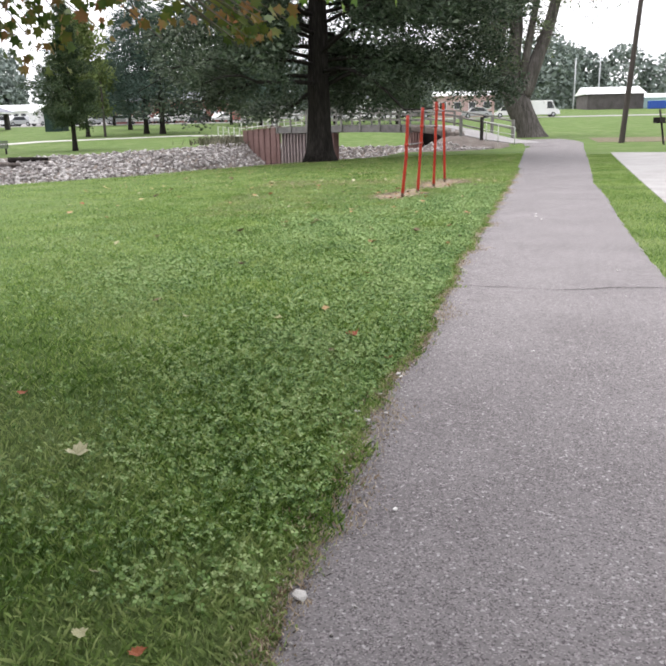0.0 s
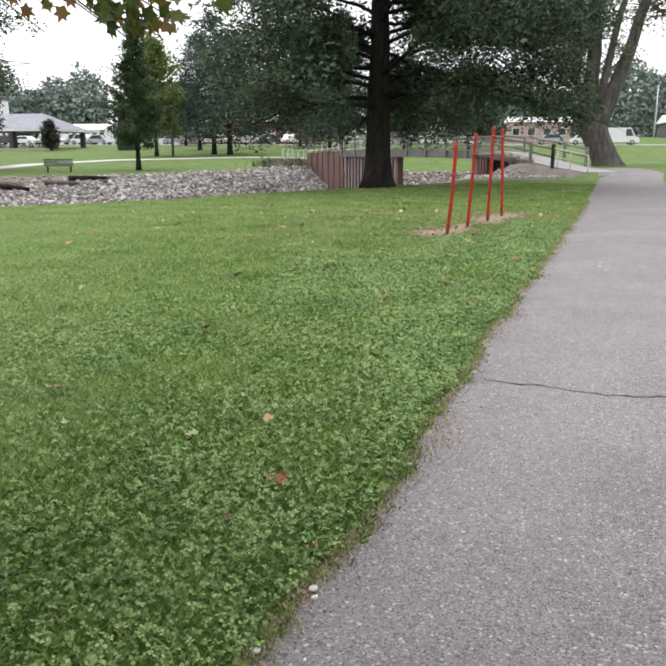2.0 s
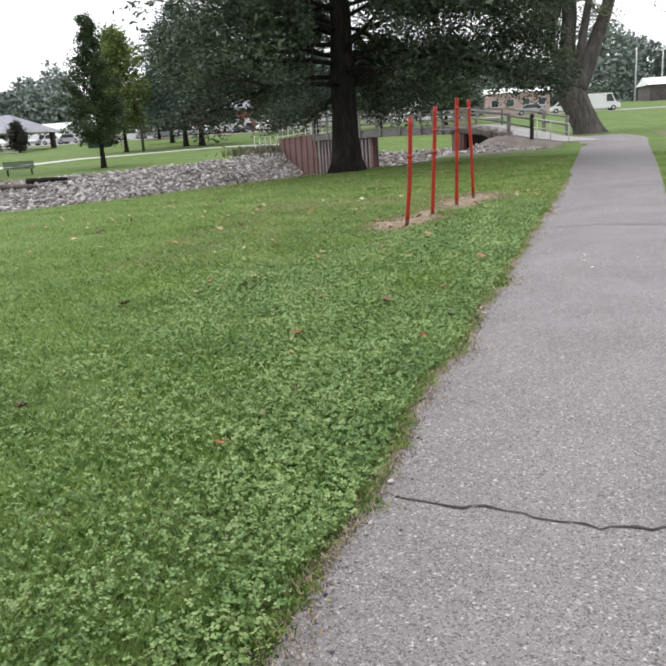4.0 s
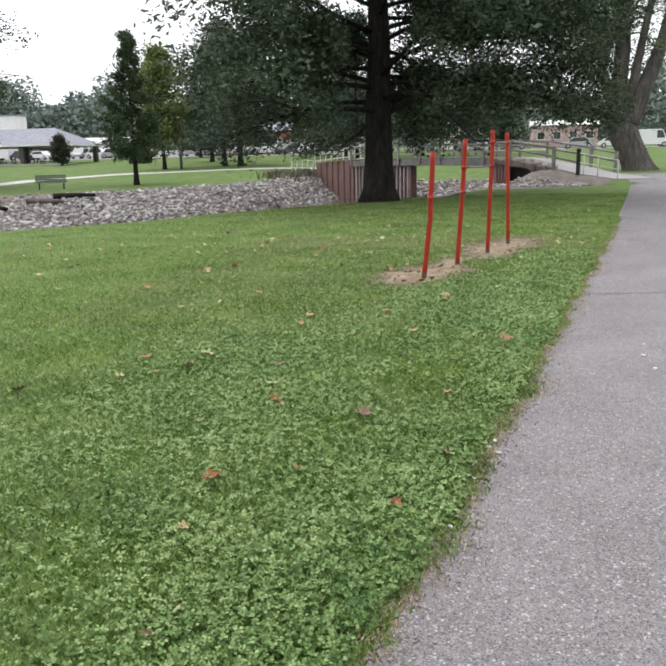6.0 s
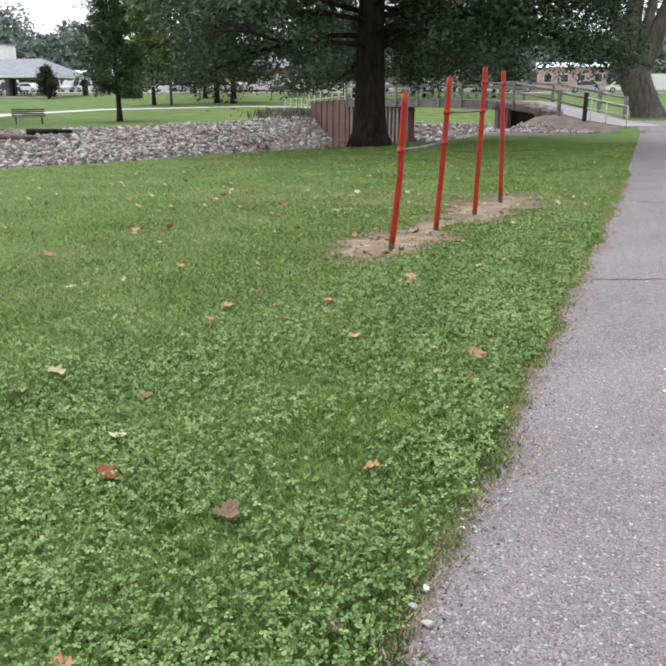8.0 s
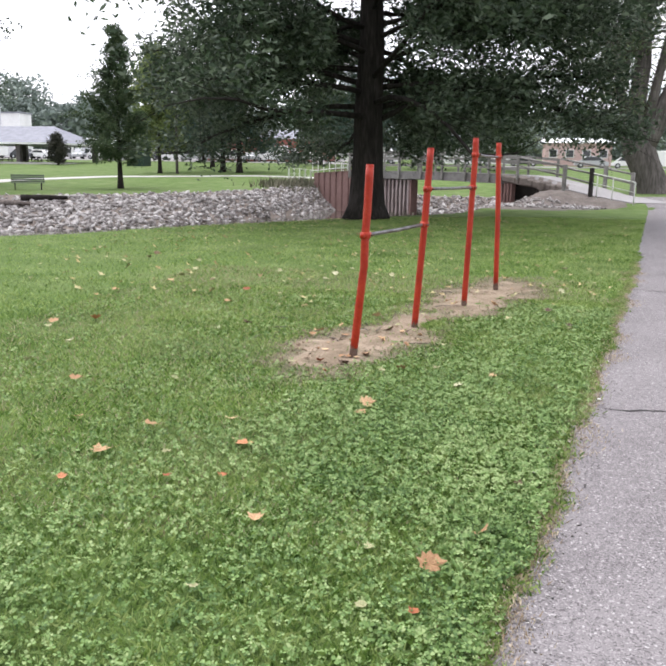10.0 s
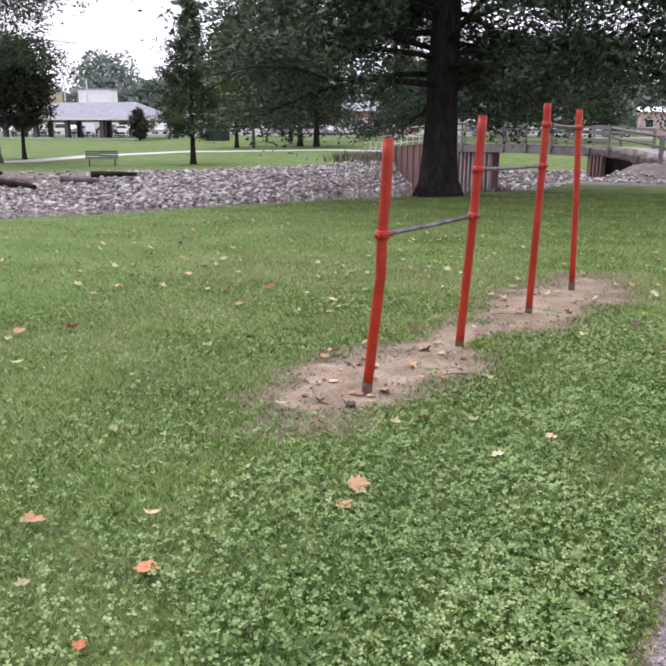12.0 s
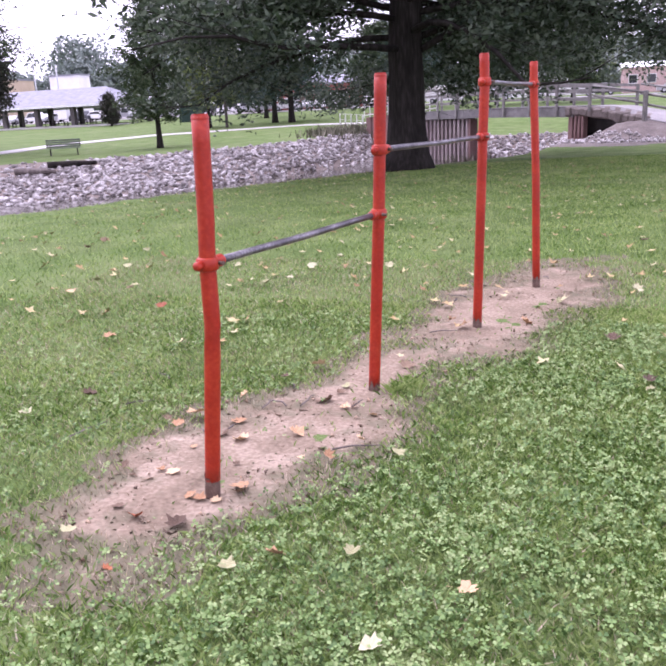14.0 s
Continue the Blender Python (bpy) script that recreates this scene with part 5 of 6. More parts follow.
def building(name, x0, x1, y0, y1, h, wall, roof, label, windows=0, door=None, pitch=1.2, roof_label="", wmat="glass"):
    g = min(land_at(x0, y0), land_at(x1, y0)) - 0.3
    t = thing(name, label, "building")
    cx_, cy_ = (x0 + x1) / 2, (y0 + y1) / 2
    boxed("wall", (cx_, cy_, g + h / 2), (x1 - x0, y1 - y0, h), M[wall], t)
    z = g + h
    bm = bmesh.new()
    o = 0.4
    if pitch:
        v = [bm.verts.new(p) for p in ((x0 - o, y0 - o, z), (x1 + o, y0 - o, z), (x1 + o, y1 + o, z), (x0 - o, y1 + o, z), (x0 - o, cy_, z + pitch), (x1 + o, cy_, z + pitch))]
        for f in ((0, 1, 5, 4), (2, 3, 4, 5), (1, 2, 5), (3, 0, 4), (3, 2, 1, 0)):
            bm.faces.new([v[i] for i in f])
    else:
        box(bm, (cx_, cy_, z + 0.15), (x1 - x0 + 0.3, y1 - y0 + 0.3, 0.3))
    part("roof", bm, M[roof], t, roof_label)
    for i in range(windows):
        wx_ = x0 + (x1 - x0) * (i + 0.5) / windows
        if door is not None and abs(wx_ - door) < 1.2:
            continue
        w = boxed("window", (wx_, y0 - 0.03, g + h * 0.58), (1.2, 0.1, 1.2), M["siding"], t)
        boxed("pane", (wx_, y0 - 0.09, g + h * 0.58), (1.0, 0.03, 1.0), M[wmat], w)
    if door is not None:
        boxed("door", (door, y0 - 0.04, g + 1.35), (1.1, 0.12, 2.1), M["siding"], t, label="white door")
    return t


building("brick_building", -47, -28.2, 127, 140, 3.9, "brick_far", "roof_grey", "low red brick building with a white door behind the trees", windows=5, door=-32, pitch=1.6)
building("white_building", -104.5, -97.5, 150, 154, 8.6, "siding", "roof_grey", "tall white building beyond the picnic shelter", windows=4, pitch=0)
building("tan_building", -134, -118, 148, 162, 9.0, "tan", "roof_grey", "tan building beyond the car park", windows=4, pitch=0)
building("long_white_building", -91, -75, 156, 166, 2.5, "siding", "roof_white", "long low white building behind the parked cars", windows=10, pitch=1.4)
building("pink_building", 6.6, 16.0, 126, 136, 3.6, "pink", "roof_white", "faded pink low building beyond the footbridge", windows=4, pitch=0.9)
building("white_house", -9, 3, 130, 140, 3.4, "siding", "roof_grey", "white house behind the trees across the road", windows=4, pitch=2.0)
building("field_shed", 38.5, 49.5, 160, 170, 3.3, "wall_dark", "roof_white", "dark field shed under a white metal roof", windows=0, pitch=1.5, roof_label="white metal roof")
building("white_shed", 49.8, 60, 162, 169, 2.4, "teal", "roof_white", "pale aqua shed with a white roof beside the field", pitch=0.9)
blue = boxed("storage_bin", (51.5, 158, land_at(51.5, 158) + 0.75), (3.2, 1.6, 1.5), M["blue"], None, bevel=0.06)
tagged(blue, "blue storage bin standing by the field shed", "bin")
tank = boxed("utility_cabinet", (-44.5, 98, land_at(-44.5, 98) + 1.3), (2.4, 2.0, 2.8), M["green_metal"], None, bevel=0.05)
tagged(tank, "dark green metal utility cabinet on the far lawn", "cabinet")


# ---- distance ----
def treeline(name, label, spots, material, leaf, seed, count):
    r = np.random.default_rng(seed)
    pts = []
    for x, y, h, w in spots:
        k = count if abs(x) < 175 else count // 4
        u = r.normal(size=(k, 3))
        u /= np.linalg.norm(u, axis=1, keepdims=True)
        rad = 0.6 + 0.4 * r.random((k, 1)) + 0.12 * np.sin(5 * u[:, :1] + x) * np.cos(4 * u[:, 2:] + y)
        z0 = land_at(x, y)
        pts.append(np.array((x, y, z0 + h * 0.5)) + u * rad * (w, w, h * 0.52))
    c = np.concatenate(pts)
    return tagged(leaf_mesh(name, c, leaf, M[material], None, seed, long=1.25), label, "woods", kind="stuff")


trnd = random.Random(3)
woods = []
for i in range(64):
    x = -330 + i * 10.6
    woods.append((x + trnd.uniform(-4, 4), 262 + trnd.uniform(-20, 20), trnd.uniform(15, 22) + (7 if x < -130 else 0) + (3 if 40 < x < 60 else 0), trnd.uniform(8, 12)))
for i in range(12):
    woods.append((-205 + i * 9 + trnd.uniform(-3, 3), 205 + trnd.uniform(-10, 10), trnd.uniform(11, 17), trnd.uniform(6, 9)))
treeline("distant_woods", "hazy green line of distant trees beyond the park", woods, "leaf_hazed", 1.3, 17, 2000)
hv, hf = [], []
hn = 90
for i in range(hn + 1):
    x = -900 + 1800 * i / hn
    top = 34 + 16 * math.sin(x * 0.006 + 1) + 9 * math.sin(x * 0.017) + 4 * math.sin(x * 0.05)
    hv += [(x, 640, -2), (x, 700, top * 0.7), (x, 780, top)]
for i in range(hn):
    for k in (0, 1):
        hf.append((3 * i + k, 3 * i + 3 + k, 3 * i + 4 + k, 3 * i + 1 + k))
# the hills share the woods' haze-paled colour
tagged(link("backdrop", hv, hf, M["leaf_hazed"], smooth=True), "low wooded hills on the horizon", "hills", kind="structure")


def grill_post():
    x, y = 16.0, 45.0
    t = thing("park_grill", "dark metal park grill on a leaning post", "grill", at=(x, y, land_at(x, y)))
    tube("post", [(0.2, 0, -0.3), (0.18, 0, 0), (0.0, 0, 1.0), (-0.2, 0, 2.0)], [0.06] * 4, M["black"], t, sides=8)
    boxed("grate", (-0.1, 0, 1.25), (0.7, 0.5, 0.06), M["black"], t)
    boxed("back_plate", (-0.1, 0.24, 1.4), (0.7, 0.04, 0.3), M["black"], t)


grill_post()


# ---- bare soil, cracks and stones underfoot ----
def soil_depth(X, Y):
    """How far inside the trodden patches a place lies: 1 in the middle, 0 at the rim."""
    out = np.full(np.shape(X), -9.0)
    for cx_, cy_, la, wa, tx, ty in ((0.62, 14.0, 1.04, 0.44, 0.32, 0.95), (0.93, 15.1, 0.75, 0.2, 0.3, 0.95), (1.58, 17.0, 1.65, 0.48, 0.27, 0.96)):
        n = math.hypot(tx, ty)
        tx, ty = tx / n, ty / n
        a = (X - cx_) * tx + (Y - cy_) * ty
        b = (X - cx_) * ty - (Y - cy_) * tx
        wob = 0.14 * np.sin(5.1 * X + 2.3 * Y) + 0.13 * np.sin(9.7 * Y - 4.0 * X) + 0.10 * np.sin(23 * X + 17 * Y) * np.sin(19 * Y - 9 * X)
        out = np.maximum(out, 1 - np.sqrt((a / la) ** 2 + (b / wa) ** 2) + wob)
    return out


sx_, sy_ = np.meshgrid(np.arange(-1.2, 3.2, 0.045), np.arange(12.0, 19.6, 0.045))
sd = soil_depth(sx_, sy_)
sz_ = 0.0075 * np.clip((sd + 0.62) * 4, 0, 1) - 0.004 + 0.006 * np.clip(sd, 0, 1) * np.sin(7 * sx_ + 3 * sy_) * np.sin(6 * sy_ - 2 * sx_) + 0.003 * np.clip(sd + 0.2, 0, 1) * np.sin(31 * sx_ + 11 * sy_) * np.sin(27 * sy_)
si = np.arange(sx_.size).reshape(sx_.shape)
okv = sd > -0.75
fq = np.stack([si[:-1, :-1], si[:-1, 1:], si[1:, 1:], si[1:, :-1]], -1).reshape(-1, 4)
fq = fq[okv.reshape(-1)[fq].all(1)]
used = np.unique(fq)
remap = np.zeros(sx_.size, int)
remap[used] = np.arange(len(used))
sv = np.stack([sx_, sy_, sz_], -1).reshape(-1, 3)[used]
soil = tagged(arrays("bare_soil", sv, remap[fq], M["dirt"], smooth=True), "trodden patch of bare pinkish soil under the bars", "soil", kind="structure")
wear = soil.data.attributes.new("wear", "FLOAT", "POINT")
wear.data.foreach_set("value", np.clip(sd.reshape(-1)[used] * 0.9 + 0.12, -0.6, 0.6).astype(np.float32))


def crack(points, width, seed):
    rnd = random.Random(seed)
    v, f = [], []
    p = np.array(points, float)
    n = 44
    d = np.r_[0, np.cumsum(np.hypot(*np.diff(p, axis=0).T))]
    drift = 0.0
    for i in range(n + 1):
        s = d[-1] * i / n
        drift = 0.8 * drift + rnd.gauss(0, 0.016)
        x, y = np.interp(s, d, p[:, 0]), np.interp(s, d, p[:, 1]) + drift
        w = width * rnd.uniform(0.35, 1.3) * (0.3 + min(1, 6 * min(i, n - i) / n))
        z = land_at(x, y) + 0.0165
        v += [(x, y - w, z), (x, y + w, z)]
        if i:
            f.append((2 * i - 2, 2 * i, 2 * i + 1, 2 * i - 1))
    return tagged(link("pavement_crack", v, f, M["tar"]), "dark crack across the asphalt footpath", "crack", "cracks in the path", kind="structure")


crack([(1.04, 4.36), (1.5, 4.22), (1.9, 4.1), (2.4, 4.22), (3.0, 4.2)], 0.0065, 1)
crack([(2.44, 12.44), (3.0, 12.5), (3.3, 12.62), (3.9, 12.4), (4.55, 12.2)], 0.009, 2)
crack([(3.5, 18.4), (4.2, 18.3), (5.6, 18.6)], 0.014, 3)
crack([(5.2, 27.9), (6.5, 28), (7.8, 28.1)], 0.016, 4)
crack([(1.9, 1.1), (2.1, 0.9), (2.35, 0.95)], 0.006, 5)


def pebble_mesh(seed):
    rnd = random.Random(seed)
    bm = bmesh.new()
    bmesh.ops.create_icosphere(bm, subdivisions=1, radius=0.5)
    for v in bm.verts:
        v.co *= rnd.uniform(0.75, 1.15)
        v.co.z *= 0.6
    me = bpy.data.meshes.new("pebble")
    bm.to_mesh(me)
    bm.free()
    me.materials.append(M["pebble"])
    return me


PEB = [pebble_mesh(i) for i in range(4)]
prnd = random.Random(77)
left = np.array(PATH_L)


def edge_x(y):
    return float(np.interp(y, left[:, 1], left[:, 0]))


pebbles = [(0.346, 1.163, 0.035), (0.40, 1.05, 0.03), (2.02, 1.62, 0.03), (2.69, 9.64, 0.035), (2.71, 9.26, 0.035), (0.25, -0.4, 0.05)]
for i in range(26):
    y = prnd.uniform(0, 15)
    pebbles.append((edge_x(y) + prnd.gauss(0.0, 0.05), y, prnd.uniform(0.015, 0.035)))
for i in range(20):
    y = prnd.uniform(0, 20)
    pebbles.append((edge_x(y) + prnd.uniform(0.1, 1.8), y, prnd.uniform(0.01, 0.022)))
for x, y, s in pebbles:
    ob = new("pebble", PEB[prnd.randrange(4)])
    ob.matrix_basis = pose(x, y, 0.014 + s * 0.2, 0, 0, prnd.uniform(0, 360)) @ Matrix.Diagonal((s * 1.2, s, s, 1))
    tagged(ob, "small pale stone lying at the edge of the path", "stone", "loose stones")


# ---- fallen leaves ----
def fallen_mesh(seed, colour):
    rnd = random.Random(seed)
    lobes = [(0, -0.5), (0.12, -0.28), (0.42, -0.3), (0.28, -0.05), (0.55, 0.12), (0.3, 0.2), (0.26, 0.48), (0.1, 0.34), (0, 0.62), (-0.1, 0.34), (-0.28, 0.46), (-0.3, 0.18), (-0.52, 0.1), (-0.28, -0.06), (-0.4, -0.3), (-0.12, -0.28)]
    curl, twist = rnd.uniform(0.3, 1.3), rnd.uniform(-0.7, 0.7)
    v = [(0, 0, 0.0)]
    for x, y in lobes:
        q = math.hypot(x, y)
        k = rnd.uniform(0.8, 1.15) * (0.55 + 0.45 * 0.46 / q)
        x, y = x * k, y * k * 0.9
        v.append((x, y, curl * (x * x + 0.6 * y * y) + twist * x * y + rnd.uniform(0, 0.06)))
    f = [(0, 1 + i, 1 + (i + 1) % 16) for i in range(16)]
    v += [(0, -0.5, v[1][2]), (0.03, -0.85, v[1][2] + 0.06), (0.0, -0.86, v[1][2] + 0.06)]
    f.append((17, 18, 19))
    me = bpy.data.meshes.new("fallen_leaf")
    me.from_pydata(v, [], f)
    me.materials.append(M[colour])
    return me


FALL = {m: [fallen_mesh(i, m) for i in range(6)] for m in ("fallen", "fallen_orange", "fallen_brown", "fallen_pale")}
TAN_BY_BARS = [(1.11, 13.02, 0.1), (-4.79, 13.14, 0.2), (0.6, 13.39, 0.07), (0.73, 13.54, 0.1), (0.35, 13.6, 0.08), (-4.1, 13.6, 0.2), (1.04, 13.86, 0.07), (-2.53, 13.87, 0.17), (0.52, 14.01, 0.1), (1.14, 14.08, 0.06), (0.77, 14.15, 0.1), (0.4, 14.23, 0.09), (0.14, 14.24, 0.15), (1.1, 14.47, 0.06), (0.54, 15.17, 0.14), (-1.29, 15.53, 0.17), (-2.96, 15.91, 0.2), (1.77, 16.49, 0.17), (-2.66, 16.89, 0.16), (-2.85, 17.92, 0.2)]
TAN_ALONG_PATH = [(-0.01, 3.3, 0.07), (0.62, 7.02, 0.08), (1.27, 8.36, 0.09), (-0.88, 8.6, 0.07), (1.65, 9.99, 0.13), (0.85, 10.2, 0.08), (1.84, 10.33, 0.09), (-5.25, 10.66, 0.2), (-0.24, 10.78, 0.12), (-0.17, 11.25, 0.12), (1.02, 11.82, 0.09), (-1.16, 12.04, 0.12), (1.01, 12.04, 0.16), (-2.74, 12.3, 0.14), (1.83, 12.96, 0.08)]
ORANGE = [(-0.15, -0.71, 0.05), (-1.48, 1.32, 0.06), (0.5, 2.0, 0.06), (0.24, 2.52, 0.1), (0.26, 4.82, 0.07), (1.14, 6.69, 0.07), (0.23, 6.82, 0.13), (0.19, 8.07, 0.11), (-1.16, 8.98, 0.12), (1.63, 9.64, 0.05), (-0.24, 10.39, 0.06), (0.26, 10.55, 0.05), (0.53, 10.63, 0.06), (0.48, 11.09, 0.11), (-5.74, 12.38, 0.2), (0.55, 12.77, 0.05), (0.41, 13.18, 0.08), (-2.2, 14.13, 0.13), (-1.41, 16.5, 0.14)]
BROWN = [(0.13, 2.17, 0.05), (-1.45, 3.61, 0.11), (0.36, 5.22, 0.05), (-1.08, 5.31, 0.1), (0.48, 5.6, 0.06), (1.33, 7.32, 0.07), (0.79, 7.87, 0.12), (-1.63, 8.02, 0.14), (1.13, 10.44, 0.05), (2.0, 10.91, 0.06), (0.61, 13.17, 0.11), (-4.7, 13.84, 0.17), (-4.76, 14.18, 0.16), (-0.64, 14.36, 0.11), (0.77, 14.62, 0.15), (2.55, 15.23, 0.09), (1.1, 15.33, 0.11), (2.38, 16.07, 0.12), (-4.2, 19.35, 0.19), (-4.35, 19.94, 0.2), (2.83, 20.2, 0.16)]
PALE = [(-0.34, -0.64, 0.05), (-0.41, -0.34, 0.05), (-0.85, 0.55, 0.11), (-0.33, 2.99, 0.08), (-1.04, 3.03, 0.07), (0.51, 5.75, 0.05), (-0.15, 7.62, 0.06), (-1.07, 8.42, 0.15), (-0.7, 8.78, 0.13), (-0.69, 9.12, 0.18), (1.44, 9.64, 0.06), (1.39, 10.06, 0.06), (-1.75, 11.03, 0.1), (1.59, 12.61, 0.09), (0.97, 12.9, 0.08), (0.23, 12.98, 0.08), (-1.89, 13.11, 0.1), (1.36, 13.97, 0.08), (2.0, 17.21, 0.09), (-2.71, 17.41, 0.17), (-0.81, 17.51, 0.11), (2.61, 17.6, 0.12), (-2.85, 18.2, 0.15), (-0.65, 18.39, 0.12), (0.2, 18.46, 0.11), (-0.48, 18.93, 0.15), (-3.23, 19.24, 0.2), (0.07, 21.51, 0.16), (2.07, 22.59, 0.2)]
WORDS = {"fallen": "dry tan", "fallen_orange": "curled orange-brown", "fallen_brown": "old dark brown", "fallen_pale": "pale yellow-green"}
lrnd = random.Random(31)
fallen = [(*q, m) for q_, m in ((TAN_BY_BARS, "fallen"), (TAN_ALONG_PATH, "fallen"), (ORANGE, "fallen_orange"), (BROWN, "fallen_brown"), (PALE, "fallen_pale")) for q in q_]
for i in range(70):
    y = 6 + 26 * lrnd.random()
    x = edge_x(y) - 0.3 - lrnd.random() * (5 + 0.25 * y)
    if math.hypot(x + 3.15, y - 34.5) < 1.2 or float(side_of(CREST, np.array([x]), np.array([y]))[0]) > -0.5:
        continue
    fallen.append((x, y, lrnd.uniform(0.05, 0.1), lrnd.choice(("fallen", "fallen_pale", "fallen_pale", "fallen_brown"))))
for i in range(20):
    a = lrnd.uniform(0, 6.28)
    fallen.append((0.55 + 0.6 * math.cos(a) * lrnd.random() ** 0.5, 13.9 + 1.2 * math.sin(a) * lrnd.random() ** 0.5, lrnd.uniform(0.04, 0.08), lrnd.choice(("fallen", "fallen_brown"))))
for x, y, s, m in fallen:
    ob = new("fallen_leaf", FALL[m][lrnd.randrange(6)])
    on_soil = float(soil_depth(np.array([x]), np.array([y]))[0]) > 0.1
    tip = lrnd.choice((0, 6, 14, 28))
    ob.matrix_basis = pose(x, y, (0.012 if on_soil else 0.042) + land_at(x, y), tip, tip * 0.4, lrnd.uniform(0, 360)) @ Matrix.Diagonal((min(s, 0.12), min(s, 0.12), min(s, 0.12), 1))
    tagged(ob, WORDS[m] + (" leaf lying on bare soil" if on_soil else " leaf lying in the grass"), "leaf", "fallen leaves")
fr = np.random.default_rng(91)
n = 720
fy = 15 + 20 * fr.random(n) ** 0.8
fx = np.interp(fy, left[:, 1], left[:, 0]) - 0.2 - fr.random(n) * (6 + 0.25 * fy)
keep = side_of(CREST, fx, fy) < -0.4
fx, fy = fx[keep], fy[keep]
fn = len(fx)
star = np.array([(0, -0.5), (0.16, -0.2), (0.5, -0.1), (0.24, 0.1), (0.3, 0.45), (0.0, 0.3), (-0.28, 0.5), (-0.24, 0.1), (-0.5, -0.1), (-0.16, -0.2)])
fa_ = fr.uniform(0, 6.28, (fn, 1))
fs = fr.uniform(0.06, 0.13, (fn, 1))
lx = (star[None, :, 0] * np.cos(fa_) - star[None, :, 1] * np.sin(fa_)) * fs
ly = (star[None, :, 0] * np.sin(fa_) + star[None, :, 1] * np.cos(fa_)) * fs
lz = fs * (star[None, :, 0] ** 2) * fr.uniform(0.2, 1.6, (fn, 1)) + lx * fr.normal(0, 0.35, (fn, 1)) + 0.04
lv = np.stack([lx + fx[:, None], ly + fy[:, None], lz + land(fx, fy)[:, None]], -1).reshape(-1, 3)
tagged(arrays("leaf_litter", lv, np.arange(10 * fn).reshape(fn, 10), M["fallen_many"]), "scattered small yellow and brown fallen leaves on the lawn", "leaves", kind="stuff")


# ---- turf: blades of grass and clover ----
def turf(seed, count, y0, y1, far_out, right=False, inner=0.0):
    """Spots on the lawn beside the path, thicker towards it and none on the soil."""
    r = np.random.default_rng(seed)
    y = r.uniform(y0, y1, count)
    if right:
        x = np.interp(y, np.array(PATH_R)[:, 1], np.array(PATH_R)[:, 0]) + r.random(count) * far_out - 0.02
    else:
        ragged = 0.022 * np.sin(3.1 * y) + 0.015 * np.sin(9.3 * y + 1) + 0.02 * r.normal(size=count)
        x = np.interp(y, left[:, 1], left[:, 0]) - 0.03 + ragged + 0.55 * far_out * np.log(1 - 0.985 * r.random(count))
    x = x - inner * (0.6 + 0.8 * r.random(count))
    d = soil_depth(x, y)
    ok = (r.random(count) > np.clip((d + 0.7) * 1.3, 0, 0.985)) & (side_of(CREST, x, y) < 0.6)
    return x[ok], y[ok], r


def clover_share(x, y):
    edge = np.interp(y, left[:, 1], left[:, 0]) - x
    w = np.interp(y, (3, 9, 15), (0.6, 0.8, 0.8)) - np.interp(y, (3.5, 5, 8.5, 11), (0.2, 0.1, 0.12, 0.26)) * edge + 0.34 * np.sin(1.7 * x + 0.9 * y + 1) + 0.3 * np.sin(0.8 * y - 2.1 * x) + 0.25 * np.sin(5.3 * x + 2.2 * y) * np.sin(4.1 * y - 1.7 * x)
    return np.clip((w - 0.25 * (soil_depth(x, y) > -1.1)) * np.interp(y, (1, 4, 10.8, 12.8, 14.5, 30), (0.3, 1, 1, 0.6, 0.3, 0.2)), 0.04 + 0.26 * (y > 3) * (np.sin(2.9 * x - 1.3 * y) * np.sin(2.2 * y + 1.1 * x) > -0.35), 1) * (0.8 + 0.2 * np.sin(13 * x + 4 * y) * np.sin(9 * y - 6 * x))


def grass(name, x, y, r, low, high, width, material=None, bent=False, lift=0.0):
    n = len(x)
    z = land(x, y) + lift
    h = r.uniform(low, high, n)
    w = r.uniform(0.6, 1.3, n) * width
    a = r.uniform(0, 2 * math.pi, n)
    lean = r.uniform(0.2, 1.3, n) * h
    b = r.uniform(0, 2 * math.pi, n)
    base = np.stack([x, y, z - 0.004], 1)
    sd_ = np.stack([np.cos(a) * w, np.sin(a) * w, 0 * w], 1)
    tip = base + np.stack([np.cos(b) * lean, np.sin(b) * lean, h], 1)
    mid = base + np.stack([np.cos(b) * lean * 0.35, np.sin(b) * lean * 0.35, h * 0.62], 1)
    if bent:
        v = np.stack([base - sd_, base + sd_, tip, mid - sd_ * 1.2], 1).reshape(-1, 3)
        k = 4
    else:
        v = np.stack([base - sd_, base + sd_, tip], 1).reshape(-1, 3)
        k = 3
    return tagged(arrays(name, v, np.arange(k * n).reshape(n, k), material or M["blade"]), "short mown grass blades of the lawn", "grass", kind="stuff")


